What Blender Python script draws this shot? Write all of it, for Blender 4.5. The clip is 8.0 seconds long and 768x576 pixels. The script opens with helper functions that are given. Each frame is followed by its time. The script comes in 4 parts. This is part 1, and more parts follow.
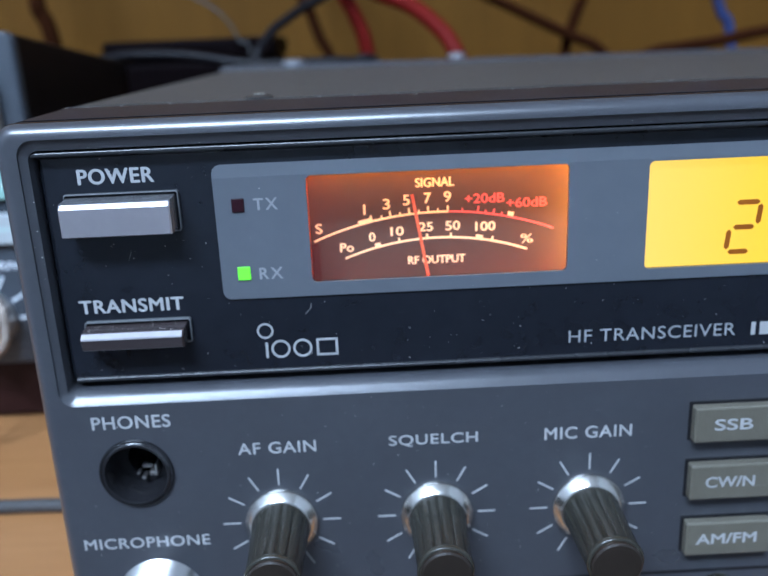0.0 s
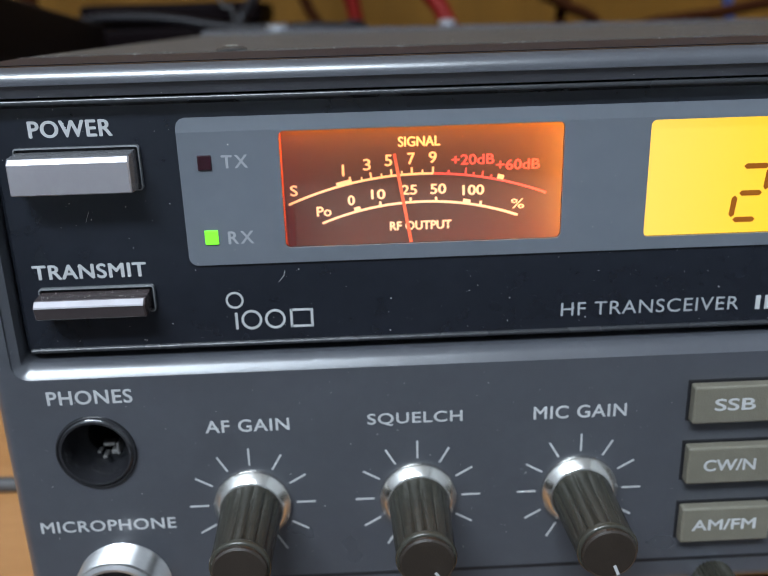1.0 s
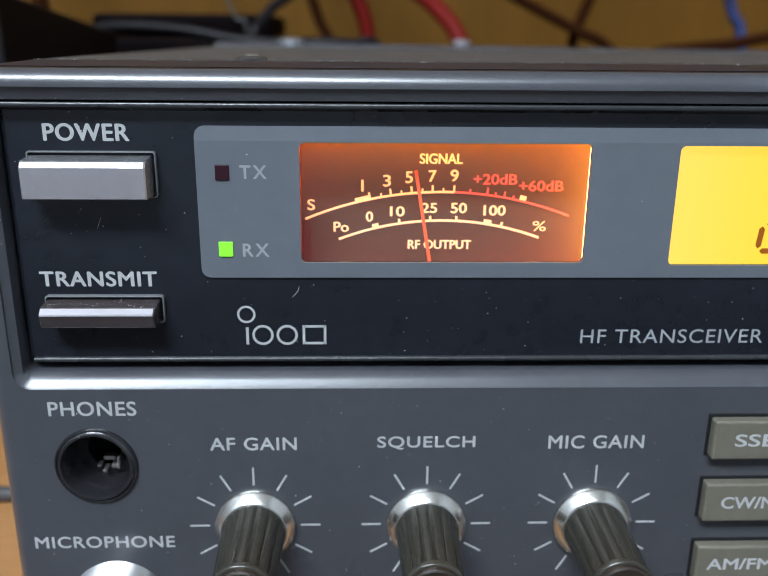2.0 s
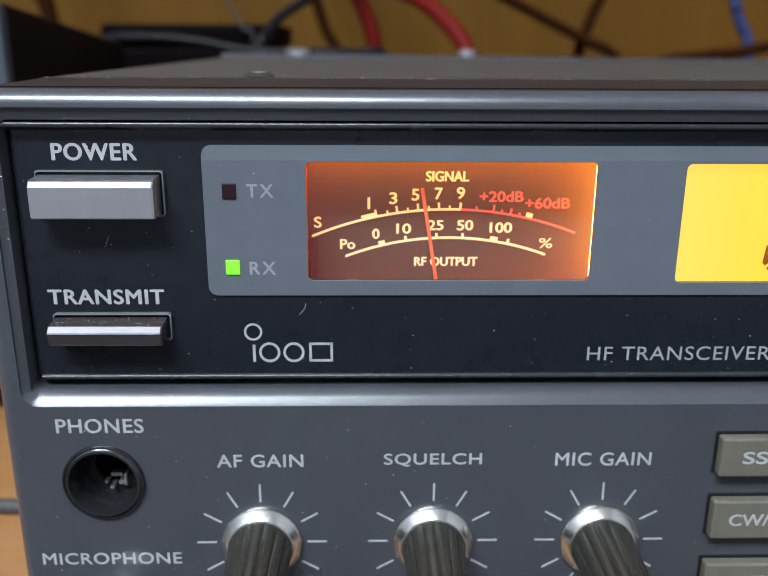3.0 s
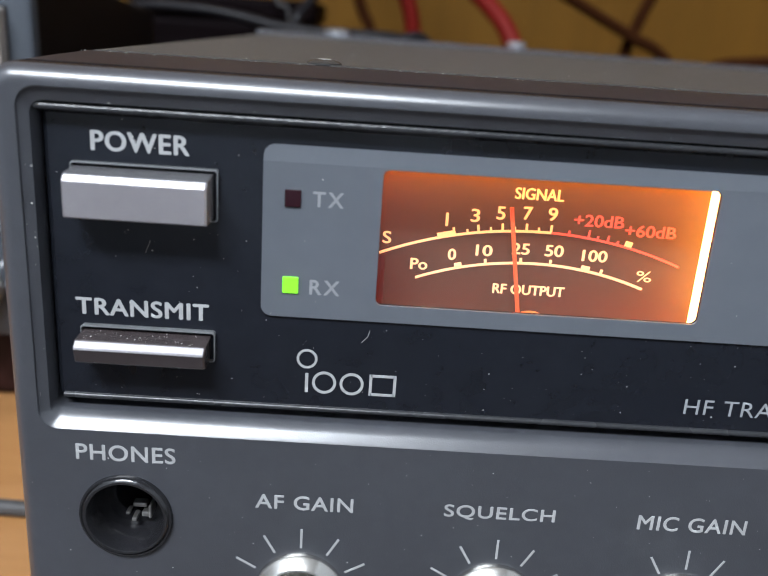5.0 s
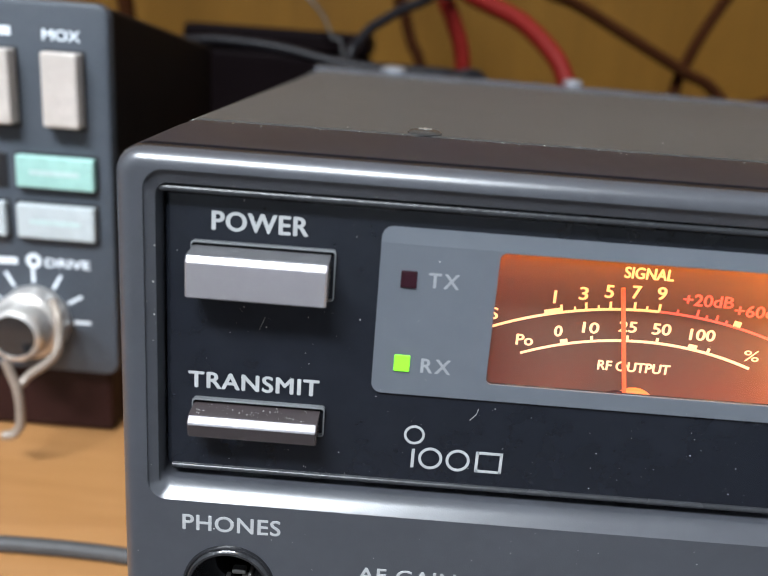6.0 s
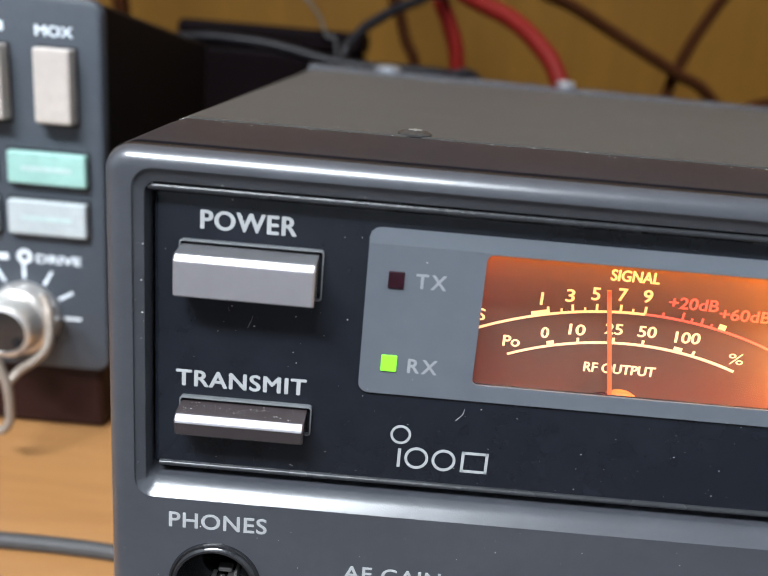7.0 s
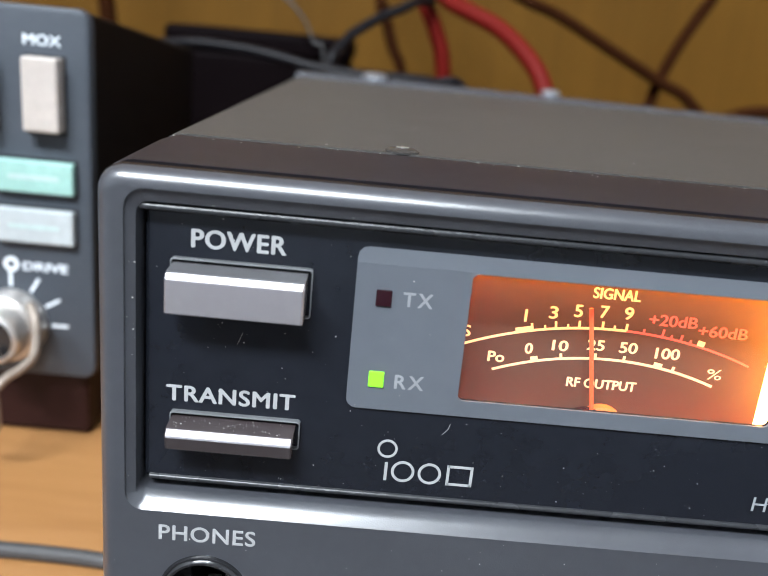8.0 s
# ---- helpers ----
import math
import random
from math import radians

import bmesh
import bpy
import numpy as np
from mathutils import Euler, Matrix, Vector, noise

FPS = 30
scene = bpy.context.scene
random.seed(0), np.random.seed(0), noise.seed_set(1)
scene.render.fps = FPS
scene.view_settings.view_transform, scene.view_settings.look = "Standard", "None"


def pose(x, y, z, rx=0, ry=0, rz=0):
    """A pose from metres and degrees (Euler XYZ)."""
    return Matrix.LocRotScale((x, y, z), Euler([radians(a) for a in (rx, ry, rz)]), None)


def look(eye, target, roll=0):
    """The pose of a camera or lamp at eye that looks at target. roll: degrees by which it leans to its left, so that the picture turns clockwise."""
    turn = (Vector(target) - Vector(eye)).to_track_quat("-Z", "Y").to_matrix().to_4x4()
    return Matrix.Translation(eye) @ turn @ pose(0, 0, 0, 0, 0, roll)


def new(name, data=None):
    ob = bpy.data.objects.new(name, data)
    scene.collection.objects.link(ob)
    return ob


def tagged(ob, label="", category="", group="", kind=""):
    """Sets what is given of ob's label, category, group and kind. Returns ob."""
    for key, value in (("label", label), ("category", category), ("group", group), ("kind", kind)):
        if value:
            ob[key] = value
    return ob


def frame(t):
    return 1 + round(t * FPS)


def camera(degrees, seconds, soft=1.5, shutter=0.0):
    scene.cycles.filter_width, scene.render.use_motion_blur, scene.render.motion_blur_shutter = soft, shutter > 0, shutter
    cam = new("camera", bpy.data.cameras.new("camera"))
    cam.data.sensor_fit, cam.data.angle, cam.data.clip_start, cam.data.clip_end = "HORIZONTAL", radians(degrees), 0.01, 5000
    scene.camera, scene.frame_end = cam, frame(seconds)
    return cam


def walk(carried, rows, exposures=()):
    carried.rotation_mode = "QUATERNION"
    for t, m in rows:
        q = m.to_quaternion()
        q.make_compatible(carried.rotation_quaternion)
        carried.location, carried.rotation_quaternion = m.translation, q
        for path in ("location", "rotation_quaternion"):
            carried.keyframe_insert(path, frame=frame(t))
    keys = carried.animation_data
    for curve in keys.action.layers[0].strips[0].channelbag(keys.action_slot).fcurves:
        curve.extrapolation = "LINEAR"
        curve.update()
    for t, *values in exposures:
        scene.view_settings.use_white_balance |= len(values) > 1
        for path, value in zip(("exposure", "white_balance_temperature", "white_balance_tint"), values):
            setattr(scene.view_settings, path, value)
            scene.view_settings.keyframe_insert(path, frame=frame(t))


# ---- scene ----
cam = camera(51.04, 8.0, soft=0.9)
# seconds, eye in metres, yaw, pitch, roll in degrees
PATH = [
    (0, 0.05765, -0.13800, 0.12403, -1.575, -17.290, 2.350),
    (0.2, 0.05685, -0.13374, 0.12003, -1.262, -17.559, 1.897),
    (0.5, 0.05769, -0.13019, 0.11907, -1.869, -18.039, 1.502),
    (0.7, 0.05947, -0.13052, 0.11658, -1.490, -17.675, 0.704),
    (1, 0.05951, -0.12867, 0.11878, -2.097, -18.728, 1.621),
    (1.2, 0.05899, -0.13227, 0.12044, -1.674, -16.595, 0.735),
    (1.5, 0.05878, -0.12941, 0.11797, -2.509, -17.233, 0.440),
    (1.7, 0.05626, -0.12705, 0.11775, -2.161, -17.333, -0.060),
    (2.8, 0.05663, -0.12399, 0.11881, -1.350, -17.664, -0.770),
    (3, 0.05634, -0.12475, 0.11985, -1.231, -17.071, -0.318),
    (3.2, 0.05609, -0.12528, 0.12125, -1.397, -16.690, -0.579),
    (3.5, 0.05965, -0.12343, 0.11693, -1.730, -17.507, -1.363),
    (3.7, 0.06135, -0.12397, 0.11749, -2.629, -17.646, -1.763),
    (4, 0.05423, -0.12235, 0.12302, -2.981, -17.871, -4.153),
    (4.2, 0.04745, -0.11547, 0.12487, -2.031, -17.920, -4.563),
    (4.5, 0.04547, -0.10737, 0.12228, -0.520, -18.285, -4.078),
    (4.7, 0.04590, -0.10666, 0.12014, -0.246, -18.579, -3.976),
    (5.8, 0.03706, -0.10661, 0.12704, 0.901, -17.214, -3.364),
    (6, 0.03251, -0.10440, 0.12872, 1.709, -17.561, -4.133),
    (6.2, 0.03161, -0.10272, 0.12725, 1.975, -17.683, -4.008),
    (6.5, 0.03111, -0.10217, 0.12760, 2.271, -17.676, -3.891),
    (6.8, 0.03095, -0.10185, 0.12736, 2.334, -17.780, -4.013),
    (7, 0.03336, -0.10481, 0.12927, 1.467, -17.684, -4.791),
    (7.3, 0.02906, -0.09905, 0.12612, 2.160, -18.517, -4.663),
    (7.5, 0.02797, -0.10076, 0.12861, 1.511, -18.387, -5.519),
    (7.8, 0.03148, -0.10479, 0.13162, 0.786, -17.759, -5.516),
    (8, 0.03277, -0.10619, 0.13227, 0.509, -17.597, -5.288),
]
EXPOSURES = [(0.0, -0.07, 5250, 11), (0.5, -0.01, 5950, 10), (1.0, -0.03, 6200, 10), (3.5, -0.03, 6300, 12), (4.0, 0.0, 6300, 13), (4.5, -0.02, 6500, 14), (6.0, 0.36, 6600, 12), (7.0, 0.37, 6600, 12), (8.0, 0.46, 6600, 12)]
walk(cam, [(t, pose(x, y, z, 90 + pitch, roll, yaw)) for t, x, y, z, yaw, pitch, roll in PATH], EXPOSURES)
cam.data.dof.use_dof = True
cam.data.dof.focus_distance = 0.1235
cam.data.dof.aperture_fstop = 18.5

# ---- world and light ----
world = bpy.data.worlds.new("world")
scene.world = world
world.use_nodes = True
world.node_tree.nodes["Background"].inputs[0].default_value = (0.8, 0.87, 1.0, 1)
world.node_tree.nodes["Background"].inputs[1].default_value = 0.01


def area_lamp(name, eye, target, sx, sy, watts, colour):
    la = bpy.data.lights.new(name, "AREA")
    la.shape, la.size, la.size_y, la.energy, la.color = "RECTANGLE", sx, sy, watts, colour
    ob = new(name, la)
    ob.matrix_world = look(eye, target)
    return ob


# the tube lamp of the room, above and before the desk
area_lamp("ceiling_lamp_light", (-0.60, -1.50, 2.05), (0.0, 0.0, 0.1), 1.4, 0.14, 108.0, (0.84, 0.93, 1.0))
area_lamp("ceiling_lamp_uplight", (-0.60, -1.50, 2.14), (-0.60, -1.50, 3.0), 1.4, 0.12, 26.0, (0.84, 0.93, 1.0))


# ---- materials ----
def material(name, colour, rough=0.5, metal=0.0, colour2=None, scale=400.0, bump=0.0, bump_scale=3000.0, spec=0.5):
    """Principled surface: two scales of colour variation, uneven gloss and fine relief."""
    m = bpy.data.materials.new(name)
    m.use_nodes = True
    nt = m.node_tree
    b = nt.nodes["Principled BSDF"]
    geo = nt.nodes.new("ShaderNodeNewGeometry")
    n1 = nt.nodes.new("ShaderNodeTexNoise")
    n1.inputs["Scale"].default_value = scale
    n1.inputs["Detail"].default_value = 6
    n2 = nt.nodes.new("ShaderNodeTexNoise")
    n2.inputs["Scale"].default_value = scale * 0.12
    n2.inputs["Detail"].default_value = 3
    for n in (n1, n2):
        nt.links.new(geo.outputs["Position"], n.inputs["Vector"])
    mix = nt.nodes.new("ShaderNodeMix")
    mix.data_type = "RGBA"
    add = nt.nodes.new("ShaderNodeMath")
    add.operation = "MULTIPLY"
    nt.links.new(n1.outputs["Fac"], add.inputs[0])
    nt.links.new(n2.outputs["Fac"], add.inputs[1])
    ramp = nt.nodes.new("ShaderNodeMapRange")
    ramp.interpolation_type = "SMOOTHSTEP"
    ramp.inputs["From Min"].default_value, ramp.inputs["From Max"].default_value = 0.02, 0.52
    nt.links.new(add.outputs[0], ramp.inputs["Value"])
    nt.links.new(ramp.outputs["Result"], mix.inputs["Factor"])
    c2 = colour2 or tuple(c * 1.25 for c in colour)
    mix.inputs[6].default_value, mix.inputs[7].default_value = (*colour, 1), (*c2, 1)
    nt.links.new(mix.outputs[2], b.inputs["Base Color"])
    rr = nt.nodes.new("ShaderNodeMapRange")
    rr.inputs["From Min"].default_value, rr.inputs["From Max"].default_value = 0.1, 0.9
    rr.inputs["To Min"].default_value, rr.inputs["To Max"].default_value = max(0.02, rough * 0.94), min(1, rough * 1.08)
    nt.links.new(n2.outputs["Fac"], rr.inputs["Value"])
    nt.links.new(rr.outputs["Result"], b.inputs["Roughness"])
    b.inputs["Metallic"].default_value = metal
    b.inputs["Specular IOR Level"].default_value = spec
    if bump:
        n3 = nt.nodes.new("ShaderNodeTexNoise")
        n3.inputs["Scale"].default_value = bump_scale
        n3.inputs["Detail"].default_value = 2
        nt.links.new(geo.outputs["Position"], n3.inputs["Vector"])
        bp = nt.nodes.new("ShaderNodeBump")
        bp.inputs["Strength"].default_value = bump
        bp.inputs["Distance"].default_value = 0.0002
        nt.links.new(n3.outputs["Fac"], bp.inputs["Height"])
        nt.links.new(bp.outputs["Normal"], b.inputs["Normal"])
    return m


def glow(name, colour, strength, base=(0.02, 0.02, 0.02), rough=0.4, gradient=None):
    """A surface that gives off light of its own."""
    m = bpy.data.materials.new(name)
    m.use_nodes = True
    nt = m.node_tree
    b = nt.nodes["Principled BSDF"]
    b.inputs["Base Color"].default_value = (*base, 1)
    b.inputs["Roughness"].default_value = rough
    b.inputs["Emission Color"].default_value = (*colour, 1)
    b.inputs["Emission Strength"].default_value = strength
    if gradient:
        x0, x1, c0, c1 = gradient
        geo = nt.nodes.new("ShaderNodeNewGeometry")
        sep = nt.nodes.new("ShaderNodeSeparateXYZ")
        nt.links.new(geo.outputs["Position"], sep.inputs[0])
        mr = nt.nodes.new("ShaderNodeMapRange")
        mr.inputs["From Min"].default_value, mr.inputs["From Max"].default_value = x0, x1
        nt.links.new(sep.outputs["X"], mr.inputs["Value"])
        mix = nt.nodes.new("ShaderNodeMix")
        mix.data_type = "RGBA"
        mix.inputs[6].default_value, mix.inputs[7].default_value = (*c0, 1), (*c1, 1)
        nt.links.new(mr.outputs["Result"], mix.inputs["Factor"])
        nt.links.new(mix.outputs[2], b.inputs["Emission Color"])
    return m


def clear(name):
    m = bpy.data.materials.new(name)
    m.use_nodes = True
    nt = m.node_tree
    nt.nodes.remove(nt.nodes["Principled BSDF"])
    tr, gl, mx, fr = (nt.nodes.new("ShaderNode" + k) for k in ("BsdfTransparent", "BsdfGlossy", "MixShader", "Fresnel"))
    gl.inputs["Roughness"].default_value = 0.12
    fr.inputs["IOR"].default_value = 1.45
    nt.links.new(fr.outputs[0], mx.inputs[0])
    nt.links.new(tr.outputs[0], mx.inputs[1])
    nt.links.new(gl.outputs[0], mx.inputs[2])
    # a thin film of dust on the pane
    df, film = nt.nodes.new("ShaderNodeBsdfDiffuse"), nt.nodes.new("ShaderNodeMixShader")
    df.inputs["Color"].default_value = (0.6, 0.6, 0.62, 1)
    film.inputs[0].default_value = 0.016
    nt.links.new(mx.outputs[0], film.inputs[1])
    nt.links.new(df.outputs[0], film.inputs[2])
    nt.links.new(film.outputs[0], nt.nodes["Material Output"].inputs["Surface"])
    return m


def wood(name, dark, light, rough, along="X", scale=30.0, spec=0.5):
    m = bpy.data.materials.new(name)
    m.use_nodes = True
    nt = m.node_tree
    b = nt.nodes["Principled BSDF"]
    geo = nt.nodes.new("ShaderNodeNewGeometry")
    mp = nt.nodes.new("ShaderNodeMapping")
    mp.inputs["Scale"].default_value = (0.12, 1, 1) if along == "X" else (1, 1, 0.1)
    nt.links.new(geo.outputs["Position"], mp.inputs["Vector"])
    n = nt.nodes.new("ShaderNodeTexNoise")
    n.inputs["Scale"].default_value, n.inputs["Detail"].default_value, n.inputs["Distortion"].default_value = scale, 8, 0.6
    n2 = nt.nodes.new("ShaderNodeTexNoise")
    n2.inputs["Scale"].default_value, n2.inputs["Detail"].default_value = scale * 9, 4
    for k in (n, n2):
        nt.links.new(mp.outputs[0], k.inputs["Vector"])
    mul = nt.nodes.new("ShaderNodeMath")
    mul.operation = "MULTIPLY_ADD"
    mul.inputs[1].default_value = 0.35
    nt.links.new(n2.outputs["Fac"], mul.inputs[0])
    nt.links.new(n.outputs["Fac"], mul.inputs[2])
    mr = nt.nodes.new("ShaderNodeMapRange")
    mr.inputs["From Min"].default_value, mr.inputs["From Max"].default_value = 0.45, 0.9
    nt.links.new(mul.outputs[0], mr.inputs["Value"])
    mix = nt.nodes.new("ShaderNodeMix")
    mix.data_type = "RGBA"
    mix.inputs[6].default_value, mix.inputs[7].default_value = (*dark, 1), (*light, 1)
    nt.links.new(mr.outputs["Result"], mix.inputs["Factor"])
    nt.links.new(mix.outputs[2], b.inputs["Base Color"])
    b.inputs["Roughness"].default_value = rough
    b.inputs["Specular IOR Level"].default_value = spec
    return m


M_PANEL = material("charcoal_plastic", (0.0505, 0.053, 0.0615), 0.28, colour2=(0.060, 0.0635, 0.073), bump=0.10, bump_scale=4500, spec=0.95)
M_BLACK = material("black_acrylic", (0.010, 0.012, 0.017), 0.14, colour2=(0.014, 0.016, 0.022), scale=250, bump=0.02)
M_BLACKLIP = material("black_lip", (0.026, 0.027, 0.030), 0.27, bump=0.3, bump_scale=1500)
M_GREYPRINT = material("grey_print", (0.105, 0.118, 0.135), 0.40, colour2=(0.118, 0.130, 0.148), scale=250)
M_MOAT = material("dark_recess", (0.010, 0.010, 0.012), 0.45)
M_COVER = material("brown_black_cover_paint", (0.064, 0.060, 0.056), 0.44, colour2=(0.076, 0.071, 0.066), bump=0.6, bump_scale=4500)
M_BEZELTOP = material("satin_bezel_top", (0.022, 0.0200, 0.0245), 0.36, colour2=(0.026, 0.024, 0.030), bump=0.25, bump_scale=4500, spec=0.32)
M_EDGEDARK = material("frame_edge_darkened", (0.014, 0.014, 0.017), 0.2)
M_DARKLINE = material("near_black_line", (0.005, 0.0045, 0.006), 0.6, spec=0.05)
M_SCREW = material("blackened_screw", (0.075, 0.072, 0.070), 0.25, metal=0.4)
M_REARBUMP = material("shiny_bump_metal", (0.52, 0.55, 0.60), 0.38, metal=0.9)
M_REAR = material("rear_charcoal", (0.055, 0.060, 0.070), 0.22, spec=0.8)
M_KEYREFLECT = material("key_darkened_reflection", (0.045, 0.036, 0.037), 0.2, bump=0.1)
M_BUTTON = material("silver_grey_metallised", (0.43, 0.41, 0.43), 0.24, colour2=(0.48, 0.46, 0.48), metal=0.6, bump=0.08)
M_KEYTOP = material("darkened_key_top", (0.10, 0.10, 0.105), 0.25, bump=0.1)
M_SMOKE = material("clear_smoked_rim", (0.13, 0.135, 0.14), 0.12)
M_PRINT = material("light_print", (0.38, 0.385, 0.385), 0.6, colour2=(0.46, 0.46, 0.46), scale=900)
M_PRINTDIM = material("grey_lettering", (0.27, 0.28, 0.29), 0.6, scale=900)
M_JACKMETAL = material("tarnished_contact", (0.30, 0.29, 0.28), 0.35, metal=0.8)
M_OLIVE = material("olive_grey_key", (0.128, 0.118, 0.090), 0.42, colour2=(0.146, 0.135, 0.104), bump=0.3)
M_KNOB = material("knob_olive_black", (0.026, 0.025, 0.019), 0.24, colour2=(0.036, 0.034, 0.026), bump=0.2)
M_KNOBEND = material("knob_end_brown_black", (0.020, 0.015, 0.011), 0.35, colour2=(0.026, 0.019, 0.014), bump=0.2)
M_SKIRT = material("polished_skirt", (0.74, 0.72, 0.67), 0.24, metal=1.0, colour2=(0.82, 0.80, 0.76), scale=900)
M_CHROME = material("satin_aluminium", (0.68, 0.67, 0.63), 0.38, metal=0.85, colour2=(0.78, 0.77, 0.73), scale=900)
M_RUBBER = material("black_rubber", (0.010, 0.010, 0.010), 0.6)
M_JACK = material("jack_black", (0.014, 0.014, 0.016), 0.17, spec=0.8)
M_NICKEL = material("worn_nickel", (0.62, 0.61, 0.60), 0.28, metal=1.0, scale=900)
M_FACE = material("meter_face", (0.082, 0.052, 0.037), 0.6, colour2=(0.094, 0.060, 0.043), spec=0.2)
M_METERWALL = material("meter_wall", (0.55, 0.10, 0.025), 0.55)
M_WALLSTRIP = material("dim_wall_red", (0.075, 0.014, 0.006), 0.6, spec=0.2)
M_CREAM = glow("lit_cream_print", (1.0, 0.62, 0.26), 0.75, base=(0.75, 0.62, 0.42))
M_PINK = glow("lit_red_print", (1.0, 0.10, 0.08), 0.62, base=(0.7, 0.12, 0.1))
M_NEEDLE = material("needle_red", (0.90, 0.17, 0.06), 0.5)
M_DIFFUSER = glow("meter_lamp_diffuser", (1.0, 0.60, 0.22), 8.0, base=(0.3, 0.15, 0.05))
M_STRIP = glow("dial_fill_glow", (1.0, 0.33, 0.012), 29.0, base=(0.5, 0.25, 0.1))
M_TUBE = glow("meter_lamp_tube", (1.0, 0.50, 0.05), 23.0, base=(0.5, 0.25, 0.1))
M_LCD = glow("lcd_backlight", (1.0, 0.72, 0.06), 1.2, base=(0.08, 0.06, 0.01), gradient=(0.106, 0.128, (1.0, 0.65, 0.10), (1.0, 0.60, 0.022)))
M_SEG = material("lcd_segment", (0.30, 0.085, 0.008), 0.6, spec=0.1)
M_LED_ON = glow("led_green", (0.26, 1.0, 0.02), 0.85, base=(0.1, 0.5, 0.03))
M_LED_OFF = material("led_dark_red", (0.022, 0.004, 0.008), 0.25)
M_CLEAR = clear("clear_window")
M_DUST = material("dust", (0.60, 0.58, 0.55), 0.9)
M_R2 = material("slate_plastic", (0.050, 0.060, 0.075), 0.45, colour2=(0.060, 0.071, 0.087), bump=0.2)
M_R2SIDE = material("black_case_paint", (0.0075, 0.0055, 0.0055), 0.55, bump=0.3, spec=0.15)
M_UNDER = material("under_shade_brown", (0.020, 0.006, 0.005), 0.5, spec=0.2)
M_BEIGE = material("beige_key", (0.48, 0.43, 0.39), 0.45, bump=0.1)
M_MINT = material("mint_key", (0.29, 0.50, 0.45), 0.45)
M_PALE = material("pale_grey_key", (0.42, 0.46, 0.47), 0.45)
M_WHITE = material("white_print", (0.75, 0.80, 0.85), 0.5)
M_FAINT = material("faint_print", (0.44, 0.56, 0.54), 0.5)
M_BRUSH = material("knob_metal", (0.74, 0.70, 0.66), 0.30, metal=0.8)
M_WIRE = material("bare_wire", (0.30, 0.25, 0.21), 0.4, metal=0.3)
M_RED = material("red_cable", (0.115, 0.006, 0.004), 0.55, spec=0.1)
M_BROWNCABLE = material("brown_black_cable", (0.024, 0.007, 0.002), 0.8, spec=0.04)
M_SHINYCABLE = material("glossy_black_cable", (0.006, 0.0055, 0.007), 0.38, spec=0.14)
M_BLUE = material("blue_cable", (0.032, 0.044, 0.120), 0.5, spec=0.12)
M_GREYCABLE = material("grey_cable", (0.055, 0.054, 0.055), 0.5, spec=0.3)
M_BOX = material("black_box_plastic", (0.0030, 0.0016, 0.0020), 0.6, spec=0.03)
M_DESK = wood("desk_wood", (0.30, 0.135, 0.042), (0.42, 0.21, 0.08), 0.42)
M_WALLWOOD = wood("ochre_wood", (0.096, 0.044, 0.005), (0.126, 0.059, 0.007), 0.55, along="Z", scale=18, spec=0.12)
M_WHITEPAINT = material("white_paint", (0.78, 0.80, 0.82), 0.7, scale=20)
M_PLASTER = material("room_plaster", (0.40, 0.42, 0.44), 0.85, scale=20, bump=0.1, bump_scale=200)
M_FLOOR = material("floor_tile", (0.05, 0.04, 0.035), 0.5, scale=8)


# ---- mesh helpers (millimetres in, metres out) ----
MM = 0.001


def empty(name, at):
    ob = new(name)
    ob.empty_display_size = 0.01
    ob.location = [c * MM for c in at]
    return ob


def link(name, bm, mat, parent=None, label="", smooth=None, flat=False):
    """One mesh object out of a bmesh given in world millimetres, under its parent."""
    me = bpy.data.meshes.new(name)
    bmesh.ops.remove_doubles(bm, verts=bm.verts, dist=1e-5)
    bmesh.ops.recalc_face_normals(bm, faces=bm.faces)
    bm.to_mesh(me)
    bm.free()
    me.materials.append(mat)
    ob = new(name, me)
    base = Vector()
    p = parent
    while p:
        base += p.location
        p = p.parent
    me.transform(Matrix.Translation(-base) @ Matrix.Scale(MM, 4))
    if parent:
        ob.parent = parent
    if smooth is not None:
        for poly in me.polygons:
            poly.use_smooth = not (flat and poly.normal.y < -0.9999)
        me.set_sharp_from_angle(angle=radians(smooth))
    if label:
        ob["label"] = label
    return ob


part = link


def box(x0, x1, y0, y1, z0, z1, bevel=0.0, seg=2):
    bm = bmesh.new()
    bmesh.ops.create_cube(bm, size=1)
    for v in bm.verts:
        v.co = Vector((x0 + (v.co.x + 0.5) * (x1 - x0), y0 + (v.co.y + 0.5) * (y1 - y0), z0 + (v.co.z + 0.5) * (z1 - z0)))
    if bevel:
        bmesh.ops.bevel(bm, geom=list(bm.edges), offset=bevel, segments=seg, profile=0.5, affect="EDGES")
    return bm


def merge(*bms):
    out = bmesh.new()
    for b in bms:
        me = bpy.data.meshes.new("tmp")
        b.to_mesh(me)
        out.from_mesh(me)
        bpy.data.meshes.remove(me)
        b.free()
    return out


